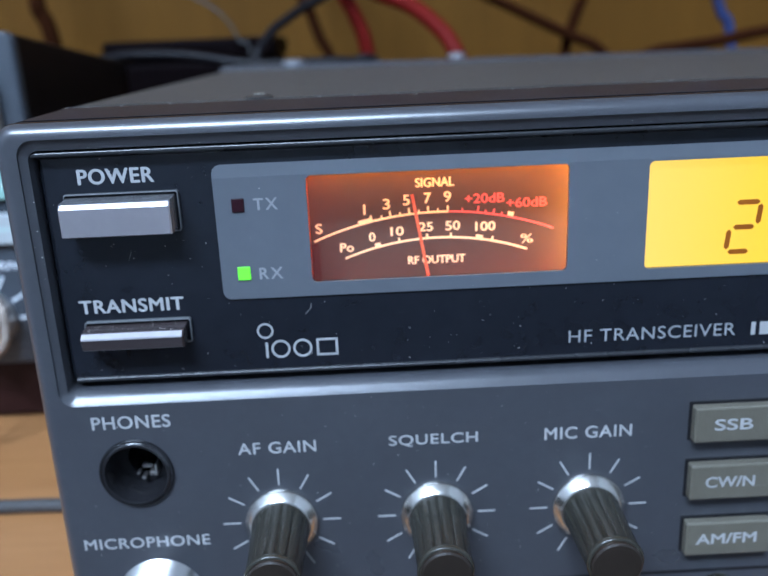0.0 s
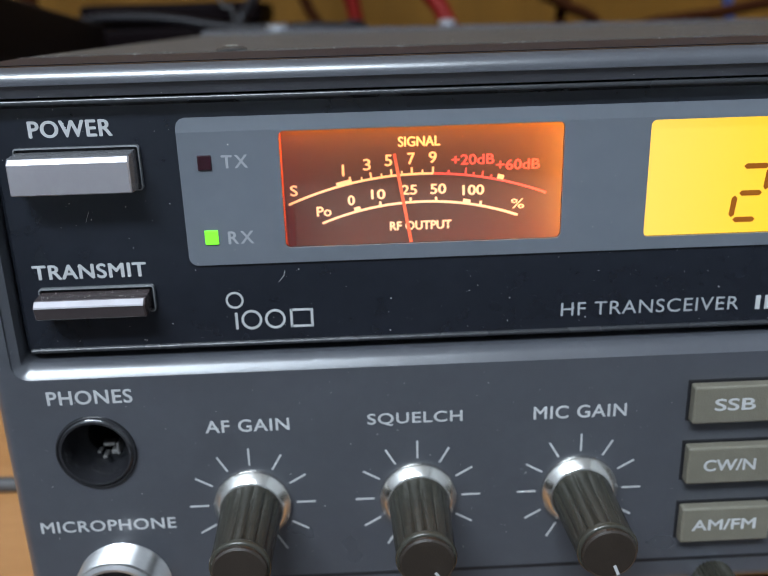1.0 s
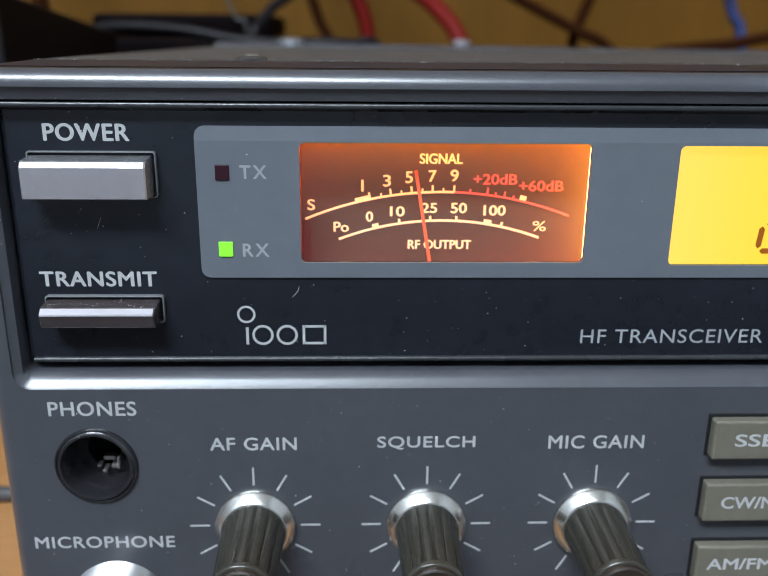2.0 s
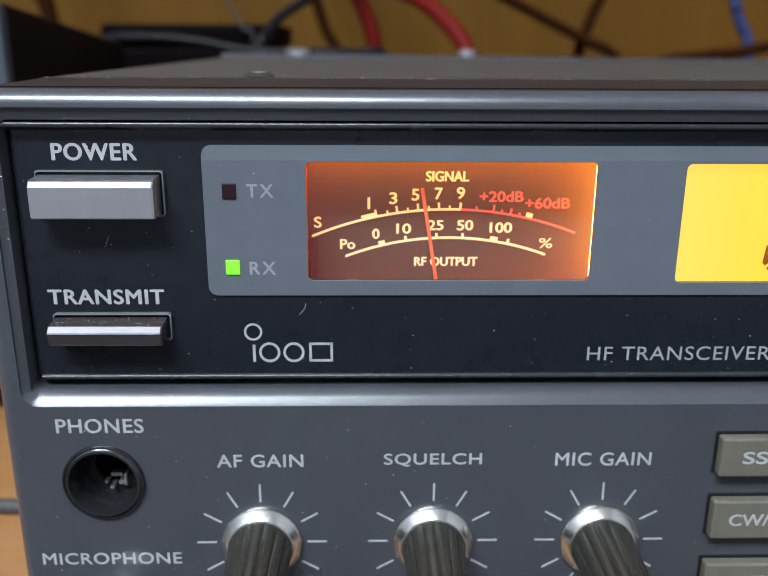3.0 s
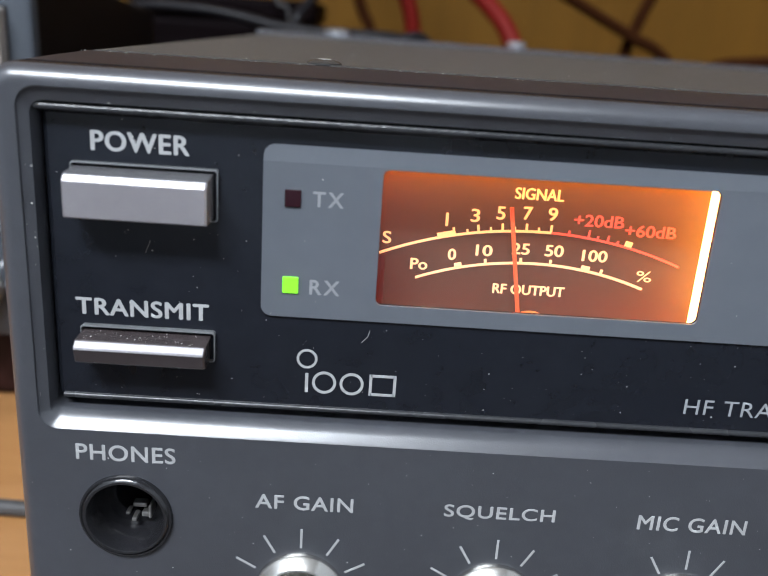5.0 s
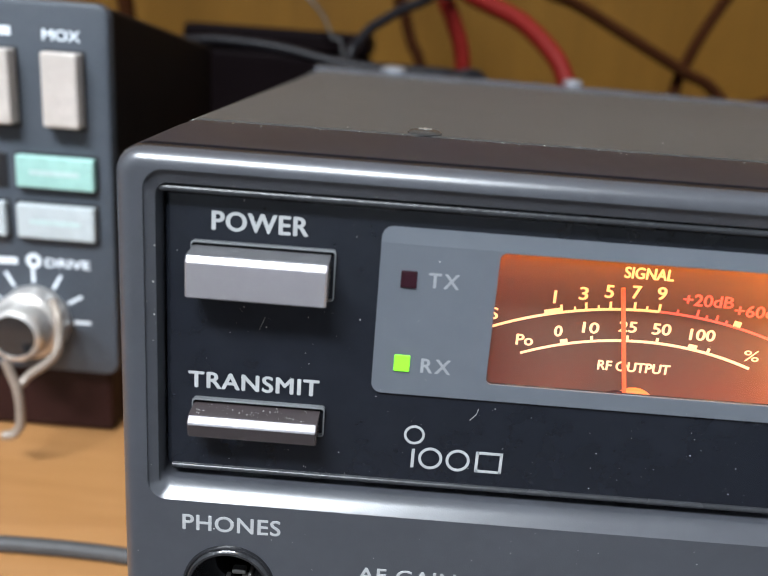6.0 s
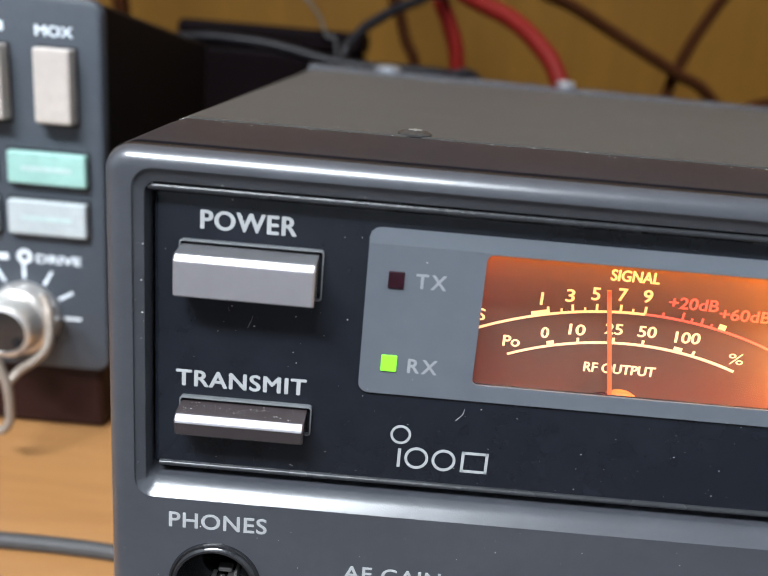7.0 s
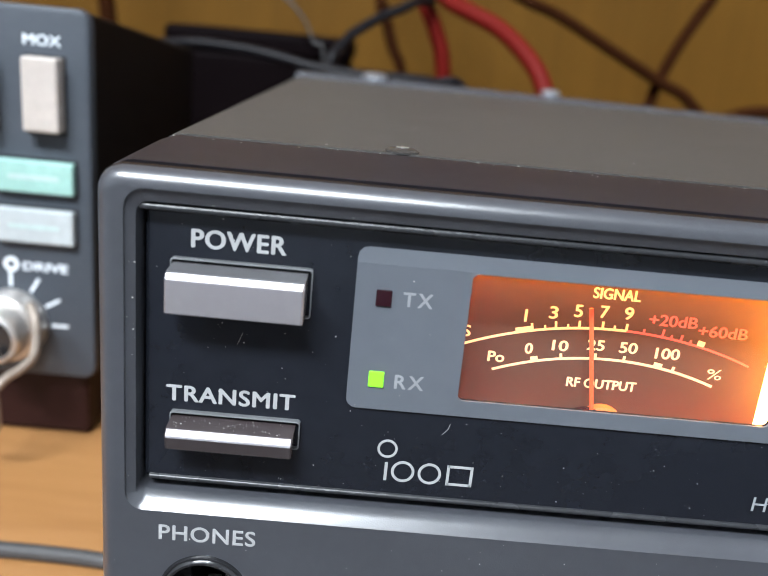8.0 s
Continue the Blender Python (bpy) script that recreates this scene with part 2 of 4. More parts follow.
def rrect(x0, x1, z0, z1, r, n=6):
    """Outline of a rounded rectangle, as (x, z)."""
    r = max(r, 0.01)
    out = []
    for cx, cz, a0 in ((x1 - r, z1 - r, 0), (x0 + r, z1 - r, 90), (x0 + r, z0 + r, 180), (x1 - r, z0 + r, 270)):
        for i in range(n + 1):
            a = radians(a0 + 90 * i / n)
            out.append((cx + r * math.cos(a), cz + r * math.sin(a)))
    return out


def ring_of(bm, outline, y):
    return [bm.verts.new((x, y, z)) for x, z in outline]


def bridge(bm, a, b):
    n = len(a)
    for i in range(n):
        bm.faces.new((a[i], a[(i + 1) % n], b[(i + 1) % n], b[i]))


def loft(loops, cap0=False, cap1=False, bm=None):
    """Skin over outlines: each is (outline, y)."""
    bm = bm or bmesh.new()
    rings = [ring_of(bm, o, y) for o, y in loops]
    for a, b in zip(rings, rings[1:]):
        bridge(bm, a, b)
    if cap0:
        bm.faces.new(rings[0])
    if cap1:
        bm.faces.new(rings[-1])
    return bm


def plate(outer, holes, y):
    """A flat face in the plane y with holes through it."""
    bm = bmesh.new()
    edges = []
    for o in (outer, *holes):
        vs = ring_of(bm, o, y)
        edges += [bm.edges.new((vs[i], vs[(i + 1) % len(vs)])) for i in range(len(vs))]
    bmesh.ops.triangle_fill(bm, use_beauty=True, use_dissolve=False, edges=edges)
    return bm


def circle(cx, cz, r, n=40):
    return [(cx + r * math.cos(2 * math.pi * i / n), cz + r * math.sin(2 * math.pi * i / n)) for i in range(n)]


def lathe(cx, cz, profile, n=40, cap0=False, cap1=True):
    """A turned shape about an axis along y: profile of (radius, y)."""
    return loft([(circle(cx, cz, r, n), y) for r, y in profile], cap0, cap1)


def bar(p, q, w, y, t=0.12):
    """A flat stroke from p to q in the plane y, of width w, t proud."""
    (x0, z0), (x1, z1) = p, q
    d = Vector((x1 - x0, z1 - z0)).normalized() * w / 2
    o = [(x0 - d.y, z0 + d.x), (x0 + d.y, z0 - d.x), (x1 + d.y, z1 - d.x), (x1 - d.y, z1 + d.x)]
    return loft([(o, y), (o, y - t)], False, True)


def spline(points, per=10):
    pts = [Vector(p) for p in points]
    pts = [pts[0] * 2 - pts[1]] + pts + [pts[-1] * 2 - pts[-2]]
    out = []
    for a, b, c, d in zip(pts, pts[1:], pts[2:], pts[3:]):
        for i in range(per):
            t = i / per
            out.append(0.5 * (2 * b + (c - a) * t + (2 * a - 5 * b + 4 * c - d) * t * t + (3 * b - a - 3 * c + d) * t ** 3))
    return out + [pts[-2]]


def tube(points, r, n=12, per=10):
    """A round cable along a smooth line through the points."""
    line = spline(points, per)
    bm = bmesh.new()
    up = Vector((0.13, 0.3, 0.94))
    rings = []
    for i, p in enumerate(line):
        d = (line[min(i + 1, len(line) - 1)] - line[max(i - 1, 0)]).normalized()
        side = d.cross(up)
        side = side.normalized() if side.length > 1e-4 else Vector((1, 0, 0))
        nrm = side.cross(d)
        rings.append([bm.verts.new(p + (side * math.cos(2 * math.pi * k / n) + nrm * math.sin(2 * math.pi * k / n)) * r) for k in range(n)])
    for a, b in zip(rings, rings[1:]):
        bridge(bm, a, b)
    bm.faces.new(rings[0])
    bm.faces.new(rings[-1])
    return bm


def lettering(text, x0, x1, z0, z1, y, bold=0.0, t=0.03, spacing=1.0):
    """Flat letters filling the box x0..x1, z0..z1 (capital height) on a face looking towards -y; bold: millimetres by which the strokes swell."""
    cu = bpy.data.curves.new("tmp", "FONT")
    cu.body, cu.size, cu.space_character, cu.resolution_u = text, 1.0, spacing, 5
    ob = bpy.data.objects.new("tmp", cu)
    me = bpy.data.meshes.new_from_object(ob)
    bpy.data.objects.remove(ob)
    bpy.data.curves.remove(cu)
    out = []
    for k, (dx, dz) in enumerate(((0, 0), (-bold, 0), (bold, 0), (0, -bold * 0.6), (0, bold * 0.6)) if bold else ((0, 0),)):
        bm = bmesh.new()
        bm.from_mesh(me)
        xs, ys = [v.co.x for v in bm.verts], [v.co.y for v in bm.verts]
        ax, bx, ay, by = min(xs), max(xs), min(ys), max(ys)
        w, h = x1 - x0 - 2 * bold, z1 - z0 - 1.2 * bold
        for v in bm.verts:
            v.co = Vector((x0 + bold + dx + (v.co.x - ax) / (bx - ax) * w, y - t - 0.006 * k, z0 + 0.6 * bold + dz + (v.co.y - ay) / (by - ay) * h))
        made = bmesh.ops.extrude_face_region(bm, geom=list(bm.faces))
        for v in made["geom"]:
            if isinstance(v, bmesh.types.BMVert):
                v.co.y = y + 0.01
        out.append(bm)
    bpy.data.meshes.remove(me)
    return merge(*out)


# ---- the room ----
def structure(name, bm, mat, label):
    return tagged(link(name, bm, mat), label, kind="structure")


structure("wall_back", box(-1600, 1600, 480, 560, -750, 2250), M_WALLWOOD, "ochre varnished wooden wall behind the desk")
structure("wall_front", box(-1600, 1600, -2780, -2700, -750, 2250), M_PLASTER, "plain pale plaster room wall")
structure("wall_west", box(-1680, -1600, -2780, 560, -750, 2250), M_PLASTER, "plain pale plaster room wall")
structure("wall_east", box(1600, 1680, -2780, 560, -750, 2250), M_PLASTER, "plain pale plaster room wall")
structure("floor", box(-1600, 1600, -2700, 480, -830, -750), M_FLOOR, "brown floor under the desk")
structure("ceiling", box(-1680, 1680, -2780, 560, 2250, 2330), M_WHITEPAINT, "plain pale plaster ceiling")


def build_desk():
    desk = tagged(empty("desk", (0, 180, -750)), "orange-brown wooden desk carrying the radios", "desk")
    part("desktop", box(-900, 900, -16, 478, -28, 0, 3, 3), M_DESK, desk)
    for x in (-860, 800):
        for y in (0, 400):
            part("leg", box(x, x + 60, y, y + 60, -750, -28, 3), M_DESK, desk)


def build_ceiling_lamp():
    lamp = tagged(empty("ceiling_lamp", (-600, -1500, 2250)), "long white tube ceiling lamp, switched on", "ceiling lamp")
    part("housing", box(-1320, 120, -1560, -1440, 2070, 2125, 4), M_WHITEPAINT, lamp)
    for x in (-1150, -50):
        part("stem", box(x - 5, x + 5, -1505, -1495, 2125, 2250, 2), M_WHITEPAINT, lamp)


build_desk()
build_ceiling_lamp()


# ---- the transceiver in front ----
FIELD = -0.35     # face of the grey printed field
LOW = -3.0        # face of the lower panel
X0, X1, Z0, Z1 = -4.2, 236.8, 14.0, 113.0
RIM = 2.7         # rounding of the frame
WIN = (47.0, 92.6, 82.9, 102.0)
LCDW = (106.5, 170.0, 82.5, 101.8)
JACK = (11.9, 48.1)
MIC = (13.5, 20.6)


def mark(name, bms, mat, parent, label=""):
    return part(name, merge(*bms), mat, parent, label)


def build_front(radio):
    outer = rrect(X0 + RIM, X1 - RIM, Z0 + RIM, Z1 - RIM, 3.8 - RIM)
    opening = rrect(-0.15, 232.6, 62.05, 110.25, 2.8)
    face = plate(outer, [opening, circle(*JACK, 6.0), circle(*MIC, 7.6)], LOW)
    shell = []
    for k in range(11):
        a = radians(9 * k)
        i = RIM * (1 - math.sin(a))
        shell.append((rrect(X0 + i, X1 - i, Z0 + i, Z1 - i, 3.8 - i), LOW + RIM * (1 - math.cos(a))))
    skin = loft(shell[:9])
    # the rounding runs out in a glossy edge, coloured darker to imitate a dark reflection
    edge = loft(shell[8:] + [(rrect(X0, X1, Z0, Z1, 3.8), -0.1), (rrect(X0 + 0.2, X1 - 0.2, Z0 + 0.2, Z1 - 0.2, 3.7), 0.1)])
    # near-black strip that deepens the same dark line
    seam = loft([(rrect(X0 + i, X1 - i, Z0 + i, Z1 - j, 3.7), y) for i, j, y in ((0.2, 0.2, 0.1), (0.6, 0.75, 0.3), (0.55, 0.7, 0.5), (0.3, -0.05, 1.9), (0.3, 0.2, 2.3), (0.3, 0.6, 10.0))])
    part("frame_dark_line", seam, M_DARKLINE, radio, "near-black strip behind the frame's edge")
    part("frame_edge", edge, M_EDGEDARK, radio, "glossy frame edge darkened for a dark reflection", smooth=35)
    steps = ((-0.12, 62.15, 110.21, 2.75, LOW + 0.1), (-0.08, 62.4, 110.17, 2.65, LOW + 0.35), (1.2, 63.15, 108.4, 1.8, LOW + 1.0), (1.4, 64.25, 108.1, 1.4, LOW + 2.05), (1.55, 64.4, 108.0, 1.2, -0.3), (1.6, 64.5, 107.95, 1.2, 9.8))
    slope = loft([(opening, LOW)] + [(rrect(x, 232.45 - x, z0, z1, r), y) for x, z0, z1, r, y in steps])
    holes = merge(loft([(circle(*JACK, 6.0), LOW), (circle(*JACK, 6.0), 20.0)], False, True), loft([(circle(*MIC, 7.6), LOW), (circle(*MIC, 7.6), 12.0)], False, True))
    part("front_frame", merge(face, skin, slope, holes), M_PANEL, radio, "charcoal moulded plastic front frame", smooth=35, flat=True)
    part("recess", loft([(rrect(1.5, 231.0, 64.2, 108.2, 1), 9.7), (rrect(1.5, 231.0, 64.2, 108.2, 1), 10.6)], True, True), M_MOAT, radio)
    # the top of the frame rises towards the cover
    bm = bmesh.new()
    prof = [(1.0, 112.2), (1.9, 112.85), (3.2, 113.0), (12, 113.15), (26.5, 113.3), (28.2, 113.15), (28.4, 112.2), (8.0, 112.0)]
    ends = [[bm.verts.new((x, y, z - dz)) for y, z in prof] for x, dz in ((X0 + 0.2, 2.2), (X0 + 1.0, 0.9), (X0 + 3.4, 0.0), (X1 - 3.4, 0.0), (X1 - 1.0, 0.9), (X1 - 0.2, 2.2))]
    for a, b in zip(ends, ends[1:]):
        bridge(bm, a, b)
    bm.faces.new(ends[0])
    bm.faces.new(ends[-1])
    part("frame_top", bm, M_BEZELTOP, radio, smooth=30)


def build_cover(radio):
    bm = bmesh.new()
    prof = [(X0 + 0.4, 20.0), (X0 + 0.4, 110.6), (X0 + 0.9, 111.9), (X0 + 2.2, 113.0), (X0 + 4.2, 113.4), (X1 - 4.2, 113.4), (X1 - 2.2, 113.0), (X1 - 0.9, 111.9), (X1 - 0.4, 110.6), (X1 - 0.4, 20.0)]
    loft([(prof, 28.42), (prof, 216.0)], True, True, bm)
    for v in bm.verts:
        if v.co.y > 200 and v.co.z > 100:
            v.co.z -= 0.2 + 1.2 * v.co.x / X1
    part("top_cover", bm, M_COVER, radio, "dark brown-grey painted metal cover", smooth=35)
    rear = bmesh.new()
    rng = random.Random(3)
    ends = []
    for k in range(61):
        x = X0 + 0.8 + (X1 - X0 - 1.6) * k / 60
        top = 114.9 - 2.0 * k / 60 + rng.uniform(-0.22, 0.22)
        ends.append([rear.verts.new((x, y, z)) for y, z in ((216.2, 20), (216.2, top - 2.4), (222.0, top - 2.2), (223.0, top - 0.8), (225.0, top - 0.2), (229.0, top), (234.0, top - 0.3), (236.4, top - 1.2), (237.0, top - 3.0), (237.0, 20))])
    for a, b in zip(ends, ends[1:]):
        bridge(rear, a, b)
    rear.faces.new(ends[0])
    rear.faces.new(ends[-1])
    part("rear_panel", rear, M_REAR, radio, "charcoal rear heatsink with a rounded rough top edge", smooth=40)
    part("body_base", box(X0 + 1, X1 - 1, 9, 215.5, 15.5, 26, 1), M_COVER, radio)
    for x in (12, 208):
        for y in (16, 195):
            part("foot", lathe_z(x + 6, y, [(8, 15.4), (8, 3), (7.4, 0.0)]), M_RUBBER, radio)
    for x in (36.4, 192.0):
        screw = part("cover_screw", lathe_z(x, 31.0, [(2.9, 113.3), (2.9, 113.6), (2.3, 113.95), (1.2, 114.15)]), M_SCREW, radio, "black cross-head screw", smooth=50)
        part("screw_slot", merge(box(x - 1.1, x + 1.1, 30.75, 31.25, 114.0, 114.26), box(x - 0.25, x + 0.25, 29.9, 32.1, 114.0, 114.26)), M_CHROME, screw)
    # two shiny rounded bumps on the rear edge
    for x, y, z, r in ((27.6, 230.0, 114.9, 5.2), (99.4, 230.5, 114.9, 3.9)):
        part("rear_bump", lathe_z(x, y, [(r, z - 0.6), (r, z + 0.7), (r * 0.82, z + 1.4), (r * 0.45, z + 1.8)]), M_REARBUMP, radio, "shiny rounded bump on the rear edge", smooth=40)


def lathe_z(cx, cy, profile, n=24):
    bm = bmesh.new()
    rings = [[bm.verts.new((cx + r * math.cos(2 * math.pi * i / n), cy + r * math.sin(2 * math.pi * i / n), z)) for i in range(n)] for r, z in profile]
    for a, b in zip(rings, rings[1:]):
        bridge(bm, a, b)
    bm.faces.new(rings[0])
    bm.faces.new(rings[-1])
    return bm


def build_glass(radio):
    out = lambda i: rrect(1.8 + i, 230.65 - i, 65.75 + i, 107.8 - i, 0.7)
    holes = [rrect(*WIN, 0.9), rrect(*LCDW, 0.9)]
    front = plate(out(0.9), holes, 0.0)
    edge = loft([(out(0.9 * (1 - math.sin(radians(10 * k)))), 0.9 * (1 - math.cos(radians(10 * k)))) for k in range(10)] + [(out(0.0), 9.6)])
    walls = merge(*[loft([(h, 0.0), (h, 0.5)]) for h in holes])
    glass = part("front_glass", merge(front, edge, walls), M_BLACK, radio, "glossy black acrylic front window", smooth=35, flat=True)
    # moulded lip along the lower edge of the window
    lip = bmesh.new()
    prof = [(0.4, 65.75)] + [(0.0 - 0.55 * math.sin(radians(a)), 66.2 - 0.45 * math.cos(radians(a))) for a in range(0, 181, 20)] + [(0.4, 66.65)]
    ends = [[lip.verts.new((x, y, z)) for y, z in prof] for x in (2.7, 229.8)]
    bridge(lip, *ends)
    lip.faces.new(ends[0])
    lip.faces.new(ends[1])
    part("window_lip", lip, M_BLACKLIP, glass, "glossy rounded lip", smooth=40)
    # and the bead along its upper edge
    bead = bmesh.new()
    prof = [(0.4, 107.95), (-1.0, 108.07), (-1.3, 108.13)] + [(-1.35 - 0.55 * math.sin(radians(a)), 107.58 + 0.55 * math.cos(radians(a))) for a in range(0, 121, 10)] + [(-0.5, 106.95), (-0.1, 106.7), (0.4, 106.65)]
    ends = [[bead.verts.new((x, y, z)) for y, z in prof] for x in (1.65, 230.8)]
    bridge(bead, *ends)
    bead.faces.new(ends[0])
    bead.faces.new(ends[1])
    part("window_bead", bead, M_BLACKLIP, glass, "glossy rounded bead", smooth=40)
    # grey printed field round meter and display, its upper border sloping back to imitate a reflected light band
    field = [(31.0, 102.25), (31.0, 82.0)] + [(32.5 - 1.5 * math.cos(radians(a)), 81.9 - 1.5 * math.sin(radians(a))) for a in range(0, 91, 15)] + [(222.0, 80.4), (222.0, 102.25)]
    cuts = [rrect(*WIN, 0.9), rrect(*LCDW, 0.9)]
    g = plate(field, cuts, FIELD)
    rim = merge(loft([(field, FIELD), (field, 0.0)]), *[loft([(c, FIELD), (c, 0.0)]) for c in cuts])
    part("grey_field", merge(g, rim), M_GREYPRINT, radio, "mid-grey field round meter and display")
    border = bmesh.new()
    o = [(31.0, 102.25), (222.0, 102.25), (222.0, 104.5), (32.5, 104.5), (31.75, 104.3), (31.2, 103.75), (31.0, 103.0)]
    top = [border.verts.new((x, FIELD + 0.30 * (z - 102.25) / 2.25, z)) for x, z in o]
    low = [border.verts.new((x, 0.01, z)) for x, z in o]
    border.faces.new(top)
    bridge(border, top, low)
    part("grey_field_border", border, M_GREYPRINT, radio)
    return glass


def push_button(radio, name, x0, x1, z0, z1, out, label, chamfer=0.95, lean=0.0, mat=None):
    """A long key in a thin clear rim; its upper edge is broken by a chamfer."""
    rim_o, rim_i = rrect(x0 - 0.3, x1 + 0.7, z0 - 0.45, z1 + 1.15, 0.5), rrect(x0 - 0.1, x1 + 0.5, z0 - 0.25, z1 + 0.92, 0.4)
    rim = loft([(rim_o, 0.02), (rim_o, -0.75), (rim_i, -0.85), (rim_i, 0.02)])
    b = bmesh.new()
    edge_in = chamfer if mat else 0.74 * chamfer
    prof = [(1.0, z0 - 0.15), (-out + 0.15 + lean, z0), (-out + lean, z0 + 0.15), (-out, z1 - chamfer), (-out + 0.14 * edge_in, z1 - 0.8 * chamfer), (-out + edge_in, z1), (-out + edge_in + 0.35, z1 + 0.1), (1.0, z1 + 0.5)]
    sides = [[b.verts.new((x, y + s, z)) for y, z in prof] for x, s in ((x0 - 0.0, 0.25), (x0 + 0.25, 0), (x1 - 0.25, 0), (x1, 0.25))]
    for p, q in zip(sides, sides[1:]):
        bridge(b, p, q)
    b.faces.new(sides[0])
    b.faces.new(sides[-1])
    key = part(name, b, mat or M_BUTTON, radio, label)
    if mat:
        # separate bright strip for the lamp's highlight along the chamfer
        edge = bmesh.new()
        o = [(-out - 0.06, z1 - chamfer - 0.05), (-out + 0.06, z1 - chamfer + 0.22), (-out + chamfer - 0.04, z1 + 0.06), (-out + chamfer + 0.1, z1 - 0.05), (-out + 0.3, z1 - chamfer)]
        ends = [[edge.verts.new((x, y, z)) for y, z in o] for x in (x0 + 0.2, x1 - 0.2)]
        bridge(edge, *ends)
        edge.faces.new(ends[0])
        edge.faces.new(ends[1])
        part("edge_highlight", edge, M_BUTTON, key, "bright metal strip put in for the chamfer's highlight")
    else:
        # dark plate imitates the dark reflection on the upper face
        top = bmesh.new()
        o = [(-out + edge_in + 0.12, z1 + 0.0), (-out + edge_in + 0.12, z1 + 0.10), (-out + edge_in + 0.4, z1 + 0.17), (0.5, z1 + 0.52), (0.5, z1 + 0.3)]
        ends = [[top.verts.new((x, y, z)) for y, z in o] for x in (x0 + 0.05, x1 - 0.05)]
        bridge(top, *ends)
        top.faces.new(ends[0])
        top.faces.new(ends[1])
        part("key_top", top, M_KEYTOP, key, "dark grey plate for the dark reflection on the key's top")
    part("button_rim", rim, M_SMOKE, key, "thin clear plastic rim")


def build_meter(radio):
    x0, x1, z0, z1 = WIN
    y = 8.3
    # a box behind the window: it reaches past the window to the right, where its lamp sits
    wide = rrect(x0 - 0.5, x1 + 5.4, z0 - 5.0, z1 + 2.5, 0.8)
    box_walls = loft([(rrect(*WIN, 0.9), 0.48), (wide, 0.9), (wide, 9.6)])
    meter = part("meter", box_walls, M_METERWALL, radio, "orange-lit signal meter with a cream scale")
    part("meter_face", box(x0 - 0.45, 94.75, y, y + 0.6, z0 - 4.9, z1 + 2.4), M_FACE, meter, "dark brown dial card")
    # added strip, coloured dark in place of the dim left wall
    part("dim_wall_strip", box(x0 - 0.4, x0 + 1.15, y - 0.3, y - 0.02, z0 - 4.8, z0 + 5.0, 0.1), M_WALLSTRIP, meter, "dark red strip added for the meter's dim left wall")
    part("lamp_diffuser", box(94.8, 97.4, 8.6, 9.0, z0 - 4.9, z1 + 2.4), M_DIFFUSER, meter, "glowing orange lamp diffuser beside the dial")
    part("lamp_tube", box(97.5, 97.9, 2.2, 8.8, z0 - 3.0, z1 + 2.0, 0.1), M_TUBE, meter, "orange meter lamp")
    # unseen emitter, added to brighten the dial from above
    part("dial_fill_strip", box(46.8, 96.5, 4.2, 7.6, z1 + 2.1, z1 + 2.4), M_STRIP, meter, "hidden orange glowing strip added above the dial")
    part("window_pane", box(x0 - 0.02, x1 + 0.02, 0.12, 0.4, z0 - 0.02, z1 + 0.02), M_CLEAR, meter).visible_shadow = False
    f = y

    def arc(p, q, r, w, a0=0.0, a1=1.0, n=24):
        """Circle through three points; a stroke from a0 to a1 of its sweep."""
        ax, az, bx, bz, cx, cz = *p, *q, *r
        d = 2 * (ax * (bz - cz) + bx * (cz - az) + cx * (az - bz))
        ux = ((ax * ax + az * az) * (bz - cz) + (bx * bx + bz * bz) * (cz - az) + (cx * cx + cz * cz) * (az - bz)) / d
        uz = ((ax * ax + az * az) * (cx - bx) + (bx * bx + bz * bz) * (ax - cx) + (cx * cx + cz * cz) * (bx - ax)) / d
        rad = math.hypot(ax - ux, az - uz)
        t0, t1 = math.atan2(az - uz, ax - ux), math.atan2(cz - uz, cx - ux)
        ts = [t0 + (t1 - t0) * (a0 + (a1 - a0) * i / n) for i in range(n + 1)]
        o = [(ux + (rad + w / 2) * math.cos(t), uz + (rad + w / 2) * math.sin(t)) for t in ts] + [(ux + (rad - w / 2) * math.cos(t), uz + (rad - w / 2) * math.sin(t)) for t in reversed(ts)]
        at = lambda x, dr: (x, uz + math.sqrt(max(0, (rad + dr) ** 2 - (x - ux) ** 2)))
        bm = bmesh.new()
        k = n + 1
        top = [bm.verts.new((px, f - 0.1, pz)) for px, pz in o]
        for i in range(n):
            bm.faces.new((top[i], top[i + 1], top[2 * k - 2 - i], top[2 * k - 1 - i]))
        return bm, at, (ux, uz)

    s_arc, on_s, c_s = arc((47.2, 88.2), (70.5, 92.85), (91.9, 88.8), 0.42, 0.0, 0.56)
    s_red, _, _ = arc((47.2, 88.2), (70.5, 92.85), (91.9, 88.8), 0.36, 0.56, 1.0)
    p_arc, on_p, c_p = arc((52.8, 84.7), (68.9, 87.95), (87.0, 85.0), 0.42)

    def tick(on, c, x, h, w):
        a = Vector(on(x, 0.0))
        d = (a - Vector(c)).normalized()
        b = a + d * h
        return bar(tuple(a), tuple(b), w, f, 0.1)

    cream = [s_arc] + [tick(on_s, c_s, x, 1.15, 0.36) for x in (58.1, 61.6, 65.1, 68.6, 72.2)] + [tick(on_s, c_s, x, 0.65, 0.3) for x in (60.0, 63.4, 66.9, 70.4)]
